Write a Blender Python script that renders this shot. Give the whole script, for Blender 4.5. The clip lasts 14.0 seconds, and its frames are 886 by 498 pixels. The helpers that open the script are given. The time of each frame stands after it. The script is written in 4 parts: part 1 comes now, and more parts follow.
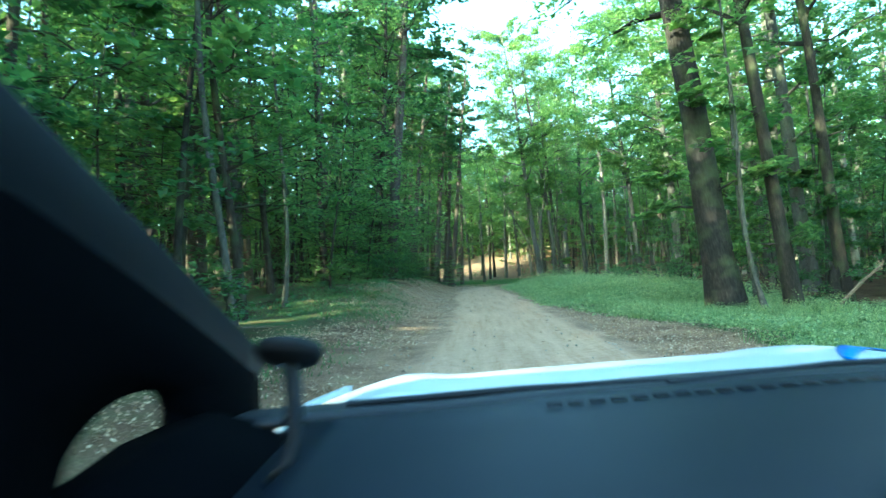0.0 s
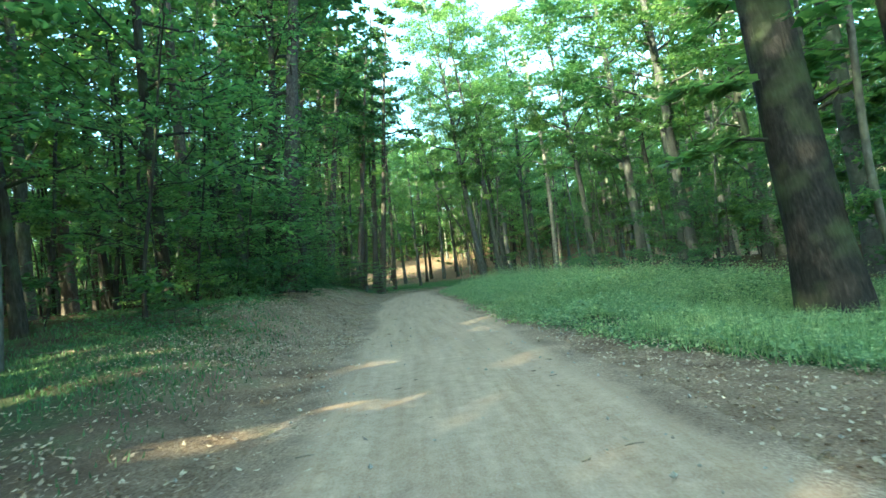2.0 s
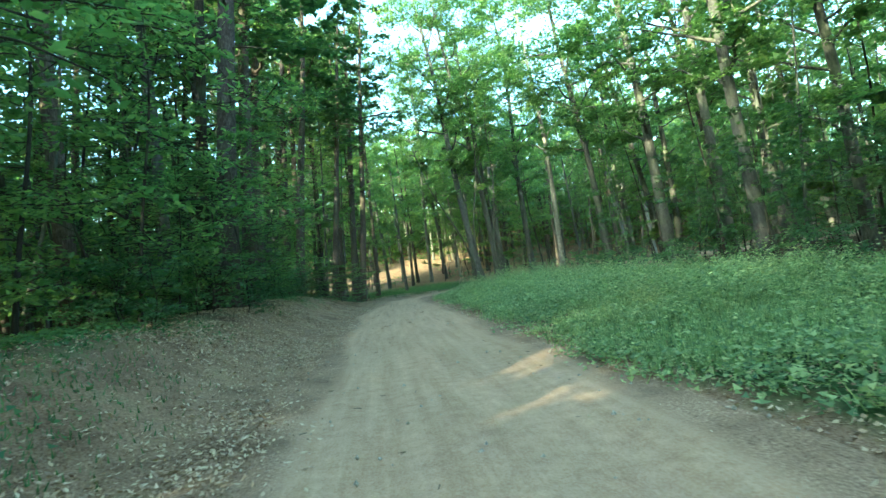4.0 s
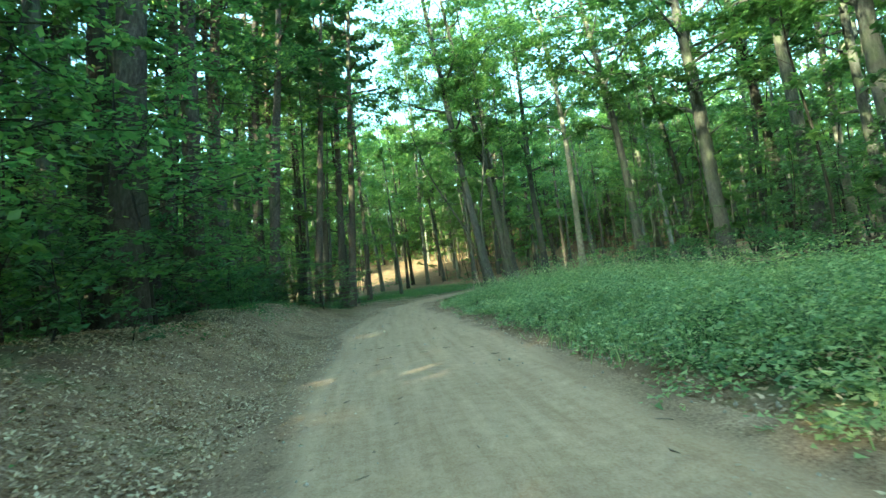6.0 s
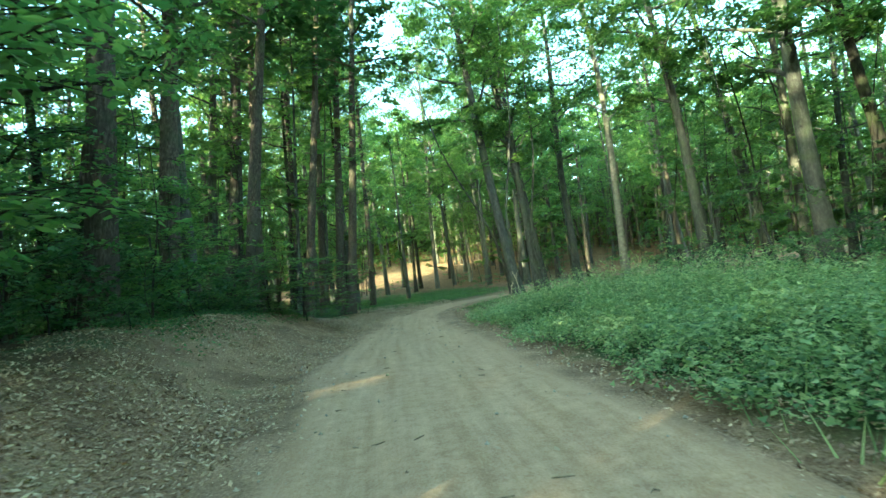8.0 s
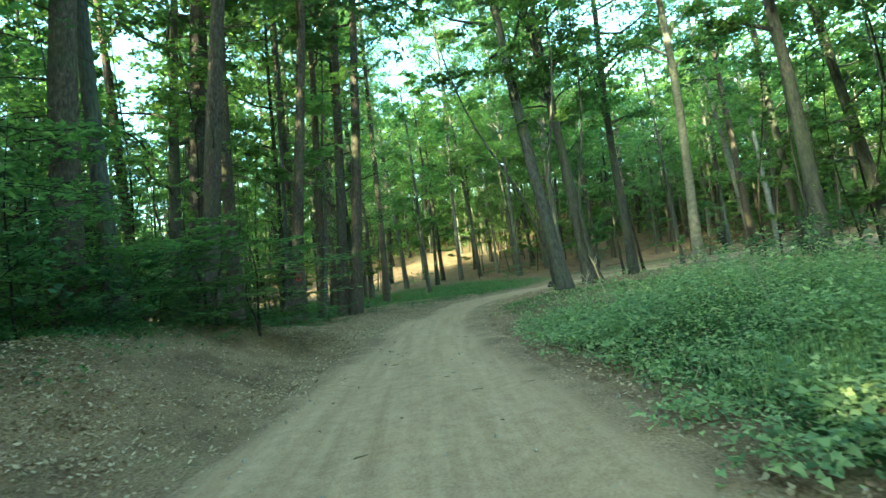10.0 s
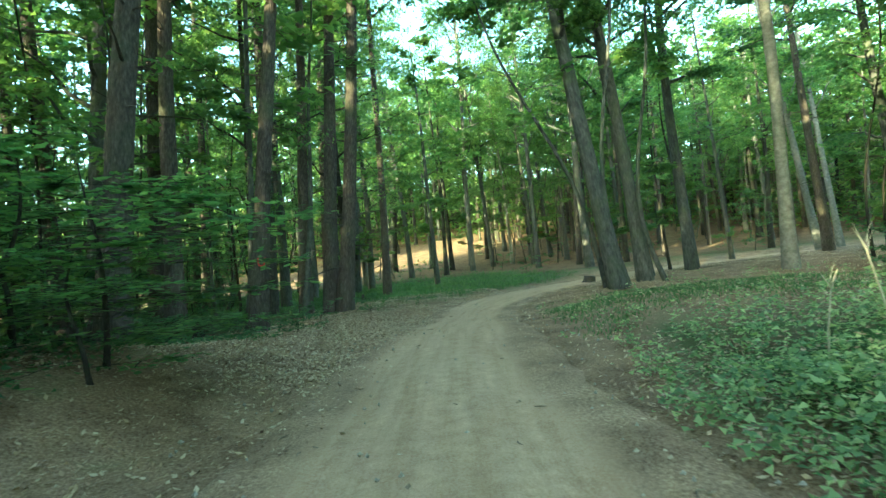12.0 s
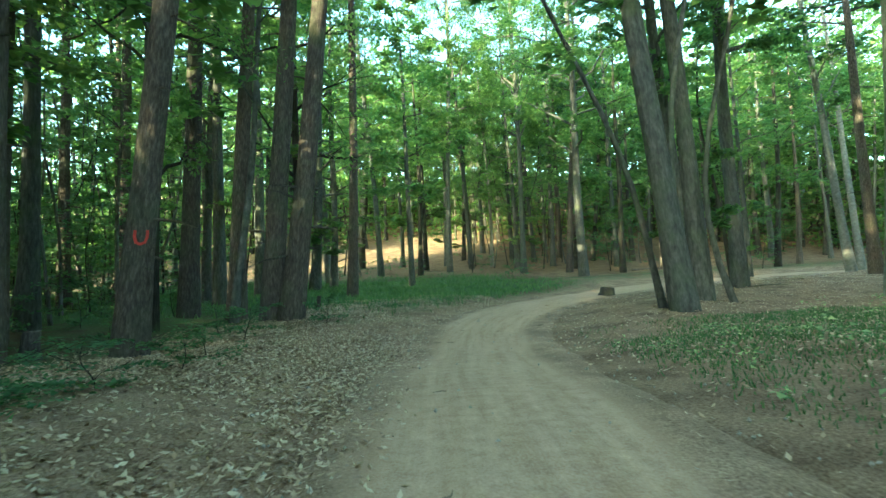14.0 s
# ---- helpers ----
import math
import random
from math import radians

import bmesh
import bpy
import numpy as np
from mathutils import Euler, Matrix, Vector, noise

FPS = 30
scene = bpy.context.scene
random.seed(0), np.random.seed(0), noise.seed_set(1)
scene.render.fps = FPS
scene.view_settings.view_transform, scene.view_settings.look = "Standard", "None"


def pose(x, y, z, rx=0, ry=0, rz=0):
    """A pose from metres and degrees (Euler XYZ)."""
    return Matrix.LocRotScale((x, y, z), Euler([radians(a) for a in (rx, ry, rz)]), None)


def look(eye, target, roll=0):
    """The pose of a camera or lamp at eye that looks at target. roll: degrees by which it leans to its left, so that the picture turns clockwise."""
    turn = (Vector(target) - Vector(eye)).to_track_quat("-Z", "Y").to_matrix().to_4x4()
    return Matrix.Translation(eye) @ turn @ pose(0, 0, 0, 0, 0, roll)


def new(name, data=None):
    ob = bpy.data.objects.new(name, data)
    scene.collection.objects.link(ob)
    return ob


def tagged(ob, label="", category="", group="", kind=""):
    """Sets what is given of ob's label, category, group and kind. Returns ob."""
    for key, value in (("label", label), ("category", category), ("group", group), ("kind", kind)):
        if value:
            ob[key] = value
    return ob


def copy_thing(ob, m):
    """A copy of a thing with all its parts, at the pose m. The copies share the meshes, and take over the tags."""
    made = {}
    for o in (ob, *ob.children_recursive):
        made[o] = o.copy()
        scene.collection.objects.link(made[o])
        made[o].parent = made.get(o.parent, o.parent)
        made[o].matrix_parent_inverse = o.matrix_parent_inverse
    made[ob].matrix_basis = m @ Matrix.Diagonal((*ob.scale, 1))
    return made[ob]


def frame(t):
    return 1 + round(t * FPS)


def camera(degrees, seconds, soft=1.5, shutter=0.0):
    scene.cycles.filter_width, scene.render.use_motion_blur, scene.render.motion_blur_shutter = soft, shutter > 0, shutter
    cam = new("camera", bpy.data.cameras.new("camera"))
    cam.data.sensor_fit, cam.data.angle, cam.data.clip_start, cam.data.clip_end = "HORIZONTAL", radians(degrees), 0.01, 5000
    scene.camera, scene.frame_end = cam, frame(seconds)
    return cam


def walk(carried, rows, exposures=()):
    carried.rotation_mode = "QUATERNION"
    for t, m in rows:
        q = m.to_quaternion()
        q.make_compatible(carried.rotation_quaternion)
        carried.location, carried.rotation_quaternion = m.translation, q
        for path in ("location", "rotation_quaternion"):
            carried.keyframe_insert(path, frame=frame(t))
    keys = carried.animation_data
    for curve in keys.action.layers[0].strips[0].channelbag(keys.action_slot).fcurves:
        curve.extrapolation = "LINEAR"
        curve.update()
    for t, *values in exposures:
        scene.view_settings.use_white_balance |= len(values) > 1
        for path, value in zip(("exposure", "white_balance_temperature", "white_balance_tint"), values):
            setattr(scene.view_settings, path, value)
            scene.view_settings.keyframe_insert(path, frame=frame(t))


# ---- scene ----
# ---- the drive: seconds, place, yaw, pitch, roll ----
cam = camera(76.2, 14.0, soft=1.5, shutter=0.18)
ROWS = [
    (0.0, 0.000, 0.000, 1.367, 0.15, 2.59, -2.26),
    (0.5, 0.190, 2.523, 1.354, -4.51, 2.90, -2.09),
    (1.0, 0.410, 4.802, 1.347, -5.94, 2.69, -3.27),
    (1.5, 0.620, 6.857, 1.346, -6.18, 2.76, -4.66),
    (2.0, 0.808, 8.752, 1.349, -6.37, 2.44, -5.74),
    (2.5, 0.931, 10.650, 1.353, -6.84, 2.35, -7.08),
    (3.0, 1.008, 12.523, 1.355, -7.35, 2.71, -7.15),
    (3.5, 1.053, 14.349, 1.353, -7.73, 2.56, -7.20),
    (6.0, 1.230, 23.146, 1.336, -8.94, 2.69, -7.32),
    (6.5, 1.277, 24.847, 1.335, -9.00, 2.71, -7.37),
    (7.0, 1.334, 26.514, 1.343, -8.93, 2.70, -7.30),
    (7.5, 1.419, 28.178, 1.354, -8.80, 2.79, -7.21),
    (8.0, 1.556, 29.867, 1.361, -8.37, 3.12, -6.51),
    (10.5, 2.539, 38.650, 1.346, -5.51, 2.14, -7.17),
    (11.0, 2.636, 40.296, 1.355, -5.18, 1.84, -6.94),
    (11.5, 2.676, 41.836, 1.369, -5.16, 1.90, -6.59),
    (12.0, 2.648, 43.424, 1.369, -5.20, 1.51, -5.44),
    (12.5, 2.603, 45.102, 1.365, -5.56, 0.90, -4.12),
    (13.0, 2.565, 46.747, 1.373, -6.72, 1.09, -2.74),
    (13.5, 2.516, 48.353, 1.355, -7.89, 1.63, -1.96),
    (14.0, 2.513, 50.000, 1.323, -8.54, 1.33, -1.97),
]


def eye_pose(x, y, z, yaw, pitch, roll):
    a, b = radians(yaw), radians(pitch)
    ahead = Vector((-math.sin(a) * math.cos(b), math.cos(a) * math.cos(b), math.sin(b)))
    return look((x, y, z), Vector((x, y, z)) + ahead, roll)


walk(cam, [(t, eye_pose(*row)) for t, *row in ROWS], [(0.0, 3.88, 4800, -20), (1.0, 3.65, 4950, -19), (3.5, 3.65, 5050, -20), (7.0, 3.7, 5350, -27), (11.0, 3.78, 5500, -27), (14.0, 3.8, 5400, -23)])

# ---- light: low evening sun behind the drive's left shoulder ----
SUN_TO = Vector((-0.76, -0.62, 0.27)).normalized()
world = bpy.data.worlds.new("sky")
scene.world = world
world.use_nodes = True
wn = world.node_tree.nodes
sky = wn.new("ShaderNodeTexSky")
sky.sky_type = "NISHITA"
sky.sun_disc = False
sky.sun_elevation = math.asin(SUN_TO.z)
sky.sun_rotation = math.atan2(SUN_TO.x, SUN_TO.y)
sky.air_density, sky.dust_density, sky.ozone_density = 1.0, 3.0, 0.6
wn["Background"].inputs["Strength"].default_value = 0.15
world.node_tree.links.new(sky.outputs[0], wn["Background"].inputs[0])
sun = new("sun", bpy.data.lights.new("sun", "SUN"))
sun.data.energy, sun.data.angle, sun.data.color = 3.7, radians(0.5), (1.0, 0.76, 0.48)
sun.matrix_world = Matrix.Translation((-30, -30, 40)) @ SUN_TO.to_track_quat("Z", "Y").to_matrix().to_4x4()


# ---- materials ----
def material(name, rough=0.8, spec=0.3):
    m = bpy.data.materials.new(name)
    m.use_nodes = True
    b = m.node_tree.nodes["Principled BSDF"]
    b.inputs["Roughness"].default_value = rough
    b.inputs["Specular IOR Level"].default_value = spec
    return m, m.node_tree.nodes, m.node_tree.links, b


def ramp(nodes, links, source, stops):
    r = nodes.new("ShaderNodeValToRGB")
    while len(r.color_ramp.elements) < len(stops):
        r.color_ramp.elements.new(0.5)
    for e, (p, c) in zip(r.color_ramp.elements, stops):
        e.position, e.color = p, (*c, 1)
    links.new(source, r.inputs[0])
    return r.outputs[0]


def noise_tex(nodes, links, scale, detail=4.0, rough=0.6, vector=None, stretch=None):
    n = nodes.new("ShaderNodeTexNoise")
    n.inputs["Scale"].default_value, n.inputs["Detail"].default_value, n.inputs["Roughness"].default_value = scale, detail, rough
    if vector is None:
        vector = nodes.new("ShaderNodeTexCoord").outputs["Object"]
    if stretch:
        mp = nodes.new("ShaderNodeMapping")
        mp.inputs["Scale"].default_value = stretch
        links.new(vector, mp.inputs[0])
        vector = mp.outputs[0]
    links.new(vector, n.inputs["Vector"])
    return n.outputs[0]


def mix(nodes, links, fac, a, b, kind="MIX"):
    m = nodes.new("ShaderNodeMix")
    m.data_type, m.blend_type = "RGBA", kind
    for value, slot in ((fac, m.inputs[0]), (a, m.inputs[6]), (b, m.inputs[7])):
        if isinstance(value, (int, float)):
            slot.default_value = value
        elif isinstance(value, tuple):
            slot.default_value = (*value, 1)
        else:
            links.new(value, slot)
    return m.outputs[2]


def bump(nodes, links, bsdf, height, strength, distance):
    b = nodes.new("ShaderNodeBump")
    b.inputs["Strength"].default_value, b.inputs["Distance"].default_value = strength, distance
    links.new(height, b.inputs["Height"])
    links.new(b.outputs[0], bsdf.inputs["Normal"])


def leaf_material(name, dark, mid, light, through_col, glow=0.45):
    """Thin leaves: they differ one by one, and let part of the light through."""
    m, n, l, b = material(name, 0.5, 0.35)
    geo = n.new("ShaderNodeNewGeometry")
    info = n.new("ShaderNodeObjectInfo")
    col = ramp(n, l, geo.outputs["Random Per Island"], [(0.0, dark), (0.55, mid), (1.0, light)])
    tone = ramp(n, l, info.outputs["Random"], [(0.0, (0.78, 0.85, 0.8)), (1.0, (1.12, 1.1, 0.95))])
    col = mix(n, l, 1.0, col, tone, "MULTIPLY")
    l.new(col, b.inputs["Base Color"])
    tr = n.new("ShaderNodeBsdfTranslucent")
    l.new(mix(n, l, 1.0, col, through_col, "MULTIPLY"), tr.inputs[0])
    ms = n.new("ShaderNodeMixShader")
    ms.inputs[0].default_value = glow
    l.new(b.outputs[0], ms.inputs[1])
    l.new(tr.outputs[0], ms.inputs[2])
    l.new(ms.outputs[0], n["Material Output"].inputs[0])
    return m


def bark_material(name, dark, mid, light, stretch, scale, relief, moss=0.0):
    m, n, l, b = material(name, 0.9, 0.15)
    fine = noise_tex(n, l, scale, 6, 0.65, stretch=stretch)
    broad = noise_tex(n, l, 1.3, 3, 0.5)
    col = ramp(n, l, fine, [(0.3, dark), (0.52, mid), (0.75, light)])
    info = n.new("ShaderNodeObjectInfo")
    col = mix(n, l, 1.0, col, ramp(n, l, info.outputs["Random"], [(0.0, (0.7, 0.72, 0.75)), (1.0, (1.2, 1.15, 1.05))]), "MULTIPLY")
    if moss:
        patch = ramp(n, l, broad, [(0.48, (0, 0, 0)), (0.66, (moss, moss, moss))])
        col = mix(n, l, patch, col, (0.10, 0.13, 0.05))
    l.new(col, b.inputs["Base Color"])
    bump(n, l, b, fine, 0.9, relief)
    return m


LEAF = leaf_material("beech_leaf", (0.062, 0.114, 0.05), (0.106, 0.178, 0.076), (0.18, 0.254, 0.104), (1.6, 1.58, 0.88), 0.65)
# the beech leaf darkened by about a quarter, shade put into its colour
LEAF_SHADED = leaf_material("shaded_leaf", (0.044, 0.09, 0.04), (0.077, 0.142, 0.06), (0.13, 0.202, 0.086), (1.35, 1.42, 0.85), 0.48)
NEEDLE = leaf_material("pine_needle", (0.041, 0.082, 0.039), (0.067, 0.122, 0.054), (0.102, 0.162, 0.068), (1.2, 1.3, 0.72), 0.37)
HERB = leaf_material("herb_leaf", (0.10, 0.16, 0.082), (0.23, 0.308, 0.152), (0.42, 0.475, 0.25), (1.3, 1.28, 0.85), 0.45)
GRASS = leaf_material("grass_blade", (0.047, 0.095, 0.037), (0.088, 0.155, 0.06), (0.155, 0.22, 0.095), (1.2, 1.28, 0.55), 0.35)
LITTER = leaf_material("dead_leaf", (0.17, 0.105, 0.066), (0.36, 0.25, 0.165), (0.55, 0.435, 0.32), (1.2, 0.9, 0.6), 0.12)
BARK_BEECH = bark_material("beech_bark", (0.034, 0.034, 0.029), (0.082, 0.08, 0.069), (0.15, 0.149, 0.13), (3, 3, 1.2), 4, 0.02, 0.35)
BARK_DARK = bark_material("dark_bark", (0.012, 0.011, 0.009), (0.032, 0.028, 0.023), (0.068, 0.06, 0.05), (5, 5, 0.8), 5, 0.05, 0.4)
BARK_PINE = bark_material("pine_bark", (0.034, 0.027, 0.022), (0.082, 0.066, 0.055), (0.175, 0.15, 0.128), (4, 4, 1.1), 6, 0.06, 0.25)
BARK_PALE = bark_material("pale_bark", (0.11, 0.104, 0.085), (0.20, 0.19, 0.16), (0.31, 0.30, 0.255), (2, 2, 2.5), 3, 0.015, 0.2)

# ---- the lie of the land ----
ROAD = [(-1.2, -60), (0.2, -20), (0.9, 0), (1.35, 10), (1.75, 18), (2.0, 28), (2.3, 38), (2.75, 46), (3.5, 53), (4.4, 59), (5.7, 64), (7.9, 68.5), (11.0, 72.2), (15.2, 76.2), (20.5, 80.2), (28, 84), (36, 86.5), (48, 87.5), (70, 86), (110, 80)]
HALF = 1.75


def catmull(pts, steps):
    out = []
    for i in range(len(pts) - 1):
        a, b, c, d = (np.array(pts[max(0, min(len(pts) - 1, i + k))], float) for k in (-1, 0, 1, 2))
        for s in range(steps):
            u = s / steps
            out.append(0.5 * (2 * b + (c - a) * u + (2 * a - 5 * b + 4 * c - d) * u * u + (3 * b - a - 3 * c + d) * u ** 3))
    out.append(np.array(pts[-1], float))
    return np.array(out)


LINE = catmull(ROAD, 24)
LINE_DIR = np.gradient(LINE, axis=0)
LINE_DIR /= np.linalg.norm(LINE_DIR, axis=1)[:, None]


def wobble(x, y, seed=0.0):
    """A cheap smooth noise of the plan, about -1 to 1."""
    return (np.sin(0.31 * x + 0.17 * y + seed) + np.sin(0.73 * y - 0.41 * x + 1.7 * seed) + np.sin(1.37 * x + 0.9 * y + 2.3 * seed) * 0.6 + np.sin(2.9 * y - 2.1 * x + seed) * 0.35) / 2.4


def from_road(x, y):
    """Signed distance from the road's middle line, right of it positive."""
    x, y = np.broadcast_arrays(np.asarray(x, float), np.asarray(y, float))
    p = np.stack([x.ravel(), y.ravel()], 1)
    out = np.empty(len(p))
    for k in range(0, len(p), 4000):
        q = p[k:k + 4000]
        d = q[:, None] - LINE[None]
        i = (d ** 2).sum(2).argmin(1)
        r = np.arange(len(q))
        side = d[r, i, 0] * LINE_DIR[i, 1] - d[r, i, 1] * LINE_DIR[i, 0]
        out[k:k + 4000] = np.sign(side) * np.sqrt((d[r, i] ** 2).sum(1))
    return out.reshape(x.shape)


def smooth(a, b, v):
    u = np.clip((v - a) / (b - a), 0, 1)
    return u * u * (3 - 2 * u)


def height(x, y, d=None):
    """The ground: a sunk track between a leafy bank and a grassy verge, and a wooded slope behind the bend."""
    x, y = np.asarray(x, float), np.asarray(y, float)
    d = from_road(x, y) if d is None else d
    off = smooth(HALF - 0.1, HALF + 2.6, np.abs(d) + 0.25 * wobble(x * 2, y * 2, 3))
    left = 0.22 + smooth(14, 25, y) * (1 - smooth(45, 58, y)) * (0.28 * smooth(1.8, 3.4, -d) + 0.62 * smooth(2.4, 5.2, -d)) + 0.55 * smooth(6, 18, -d) * (1 - smooth(14, 25, y))
    right = (0.16 + 0.1 * smooth(2, 7, d)) * smooth(17, 30, y) + (0.06 - 0.26 * smooth(3, 7, d)) * (1 - smooth(17, 30, y))
    h = off * np.where(d < 0, left, right)
    h = h + off * (0.09 * wobble(x, y, 1.0) + 0.03 * wobble(3.1 * x, 3.1 * y, 2.0))
    h = h + 0.012 * wobble(2.3 * x, 1.1 * y, 5.0) * (1 - off)
    h = h - 0.36 * smooth(53.5, 61.5, y) * (1 - smooth(90, 110, y))
    back = smooth(104, 222, y + 0.25 * (x - 10))
    h = h + back * 24 + smooth(86, 130, y) * 0.7 * (1 - back)
    return h + smooth(150, 700, np.hypot(x, y - 40)) * 12


# ---- mesh tools ----
def mesh_from(name, verts, faces, mat, smooth_faces=False):
    """faces: an (n, 3) or (n, 4) array."""
    me = bpy.data.meshes.new(name)
    verts, faces = np.asarray(verts, np.float32), np.asarray(faces, np.int32)
    n, k = faces.shape
    me.vertices.add(len(verts))
    me.vertices.foreach_set("co", verts.ravel())
    me.loops.add(n * k)
    me.loops.foreach_set("vertex_index", faces.ravel())
    me.polygons.add(n)
    me.polygons.foreach_set("loop_start", np.arange(0, n * k, k, dtype=np.int32))
    me.polygons.foreach_set("use_smooth", np.full(n, smooth_faces))
    me.update(calc_edges=True)
    me.materials.append(mat)
    return me


def child(name, me, parent, label=""):
    ob = new(name, me)
    ob.parent = parent
    return tagged(ob, label)


def tube(points, radii, sides, lumps=0.0, rng=None):
    """A tapering round stem along points."""
    points, radii = np.asarray(points, float), np.asarray(radii, float)
    ahead = np.gradient(points, axis=0)
    ahead /= np.linalg.norm(ahead, axis=1)[:, None] + 1e-9
    ref = np.where(np.abs(ahead[:, 2:3]) > 0.8, [[1.0, 0, 0]], [[0, 0, 1.0]])
    u = np.cross(ahead, ref)
    u /= np.linalg.norm(u, axis=1)[:, None]
    v = np.cross(ahead, u)
    a = np.linspace(0, 2 * math.pi, sides, endpoint=False)
    r = radii[:, None] * np.ones(sides)
    if lumps:
        r = r * (1 + lumps * rng.normal(size=r.shape))
    pts = points[:, None] + r[..., None] * (np.cos(a)[None, :, None] * u[:, None] + np.sin(a)[None, :, None] * v[:, None])
    n = len(points)
    i, j = np.meshgrid(np.arange(n - 1), np.arange(sides), indexing="ij")
    j2 = (j + 1) % sides
    f = np.stack([i * sides + j, i * sides + j2, (i + 1) * sides + j2, (i + 1) * sides + j], -1).reshape(-1, 4)
    return pts.reshape(-1, 3), f


def joined(pieces):
    vs, fs, k = [], [], 0
    for v, f in pieces:
        vs.append(v)
        fs.append(f + k)
        k += len(v)
    return np.concatenate(vs), np.concatenate(fs)


def leaves(rng, at, size, flat=0.6, aspect=0.55, simple=False):
    """One folded leaf of two triangles at each place, or one triangle where it stays far off."""
    n = len(at)
    yaw = rng.uniform(0, 2 * math.pi, n)
    out = np.stack([np.cos(yaw), np.sin(yaw), rng.normal(-0.25, 0.35, n)], 1)
    out /= np.linalg.norm(out, axis=1)[:, None]
    up = np.stack([rng.normal(0, 1, n) * (1 - flat), rng.normal(0, 1, n) * (1 - flat), np.ones(n)], 1)
    side = np.cross(out, up)
    side /= np.linalg.norm(side, axis=1)[:, None] + 1e-9
    s = (size * rng.uniform(0.6, 1.3, n))[:, None]
    if simple:
        v = np.stack([at, at + out * s * 0.7 + side * s * aspect, at + out * s - side * s * aspect * 0.5], 1).reshape(-1, 3)
        return v, np.arange(3 * n).reshape(-1, 3)
    mid = at + out * s * 0.5 + np.cross(side, out) * s * -0.06
    v = np.stack([at, mid + side * s * aspect * 0.5, at + out * s, mid - side * s * aspect * 0.5], 1).reshape(-1, 3)
    b = np.arange(n)[:, None] * 4
    f = np.concatenate([b + [0, 1, 2], b + [0, 2, 3]], 1).reshape(-1, 3)
    return v, f


def spray(rng, start, way, length, count):
    """Leaf places along a flat, drooping, forking spray of twigs."""
    way = way / np.linalg.norm(way)
    side = np.cross(way, [0, 0, 1.0])
    side /= np.linalg.norm(side) + 1e-9
    u = rng.uniform(0.08, 1, count)
    w = np.clip(rng.normal(0, 0.26, count), -0.5, 0.5) * (1.15 - u * 0.8)
    p = start + way * (u * length)[:, None] + side * (w * length)[:, None]
    p[:, 2] += rng.normal(0, 0.045, count) * length - 0.12 * length * u ** 2
    return p

# ---- ground and road ----
def spaced(lo, hi, fine, out_lo, out_hi, grow=1.12):
    mid = list(np.arange(lo, hi + 1e-6, fine))
    a, s = lo, fine
    low = []
    while a > out_lo:
        s *= grow
        a -= s
        low.append(a)
    b, s = hi, fine
    high = []
    while b < out_hi:
        s *= grow
        b += s
        high.append(b)
    return np.array(low[::-1] + mid + high)


def grid_faces(n, m):
    i, j = np.meshgrid(np.arange(n - 1), np.arange(m - 1), indexing="ij")
    return np.stack([i * m + j, (i + 1) * m + j, (i + 1) * m + j + 1, i * m + j + 1], -1).reshape(-1, 4)


def float_attribute(me, name, values):
    a = me.attributes.new(name, "FLOAT", "POINT")
    a.data.foreach_set("value", np.asarray(values, np.float32).ravel())


def attribute(nodes, name):
    a = nodes.new("ShaderNodeAttribute")
    a.attribute_name = name
    return a.outputs["Fac"]


def ground_material():
    m, n, l, b = material("forest_floor", 0.95, 0.1)
    fine = noise_tex(n, l, 22, 6, 0.7)
    clump = noise_tex(n, l, 1.1, 4, 0.6)
    soil = ramp(n, l, fine, [(0.3, (0.045, 0.032, 0.022)), (0.5, (0.10, 0.07, 0.045)), (0.72, (0.22, 0.155, 0.10))])
    dry = ramp(n, l, noise_tex(n, l, 34, 5, 0.75), [(0.32, (0.13, 0.085, 0.055)), (0.48, (0.33, 0.225, 0.145)), (0.66, (0.55, 0.42, 0.29))])
    soil = mix(n, l, attribute(n, "litter"), soil, dry)
    dark = ramp(n, l, clump, [(0.35, (0.48, 0.44, 0.4)), (0.7, (1.05, 1.0, 0.92))])
    soil = mix(n, l, 1.0, soil, dark, "MULTIPLY")
    moss = ramp(n, l, fine, [(0.3, (0.025, 0.045, 0.015)), (0.7, (0.09, 0.14, 0.045))])
    add = n.new("ShaderNodeMath")
    add.operation = "ADD"
    l.new(attribute(n, "green"), add.inputs[0])
    l.new(clump, add.inputs[1])
    l.new(mix(n, l, ramp(n, l, add.outputs[0], [(0.62, (0, 0, 0)), (0.95, (1, 1, 1))]), soil, moss), b.inputs["Base Color"])
    bump(n, l, b, fine, 0.8, 0.06)
    return m


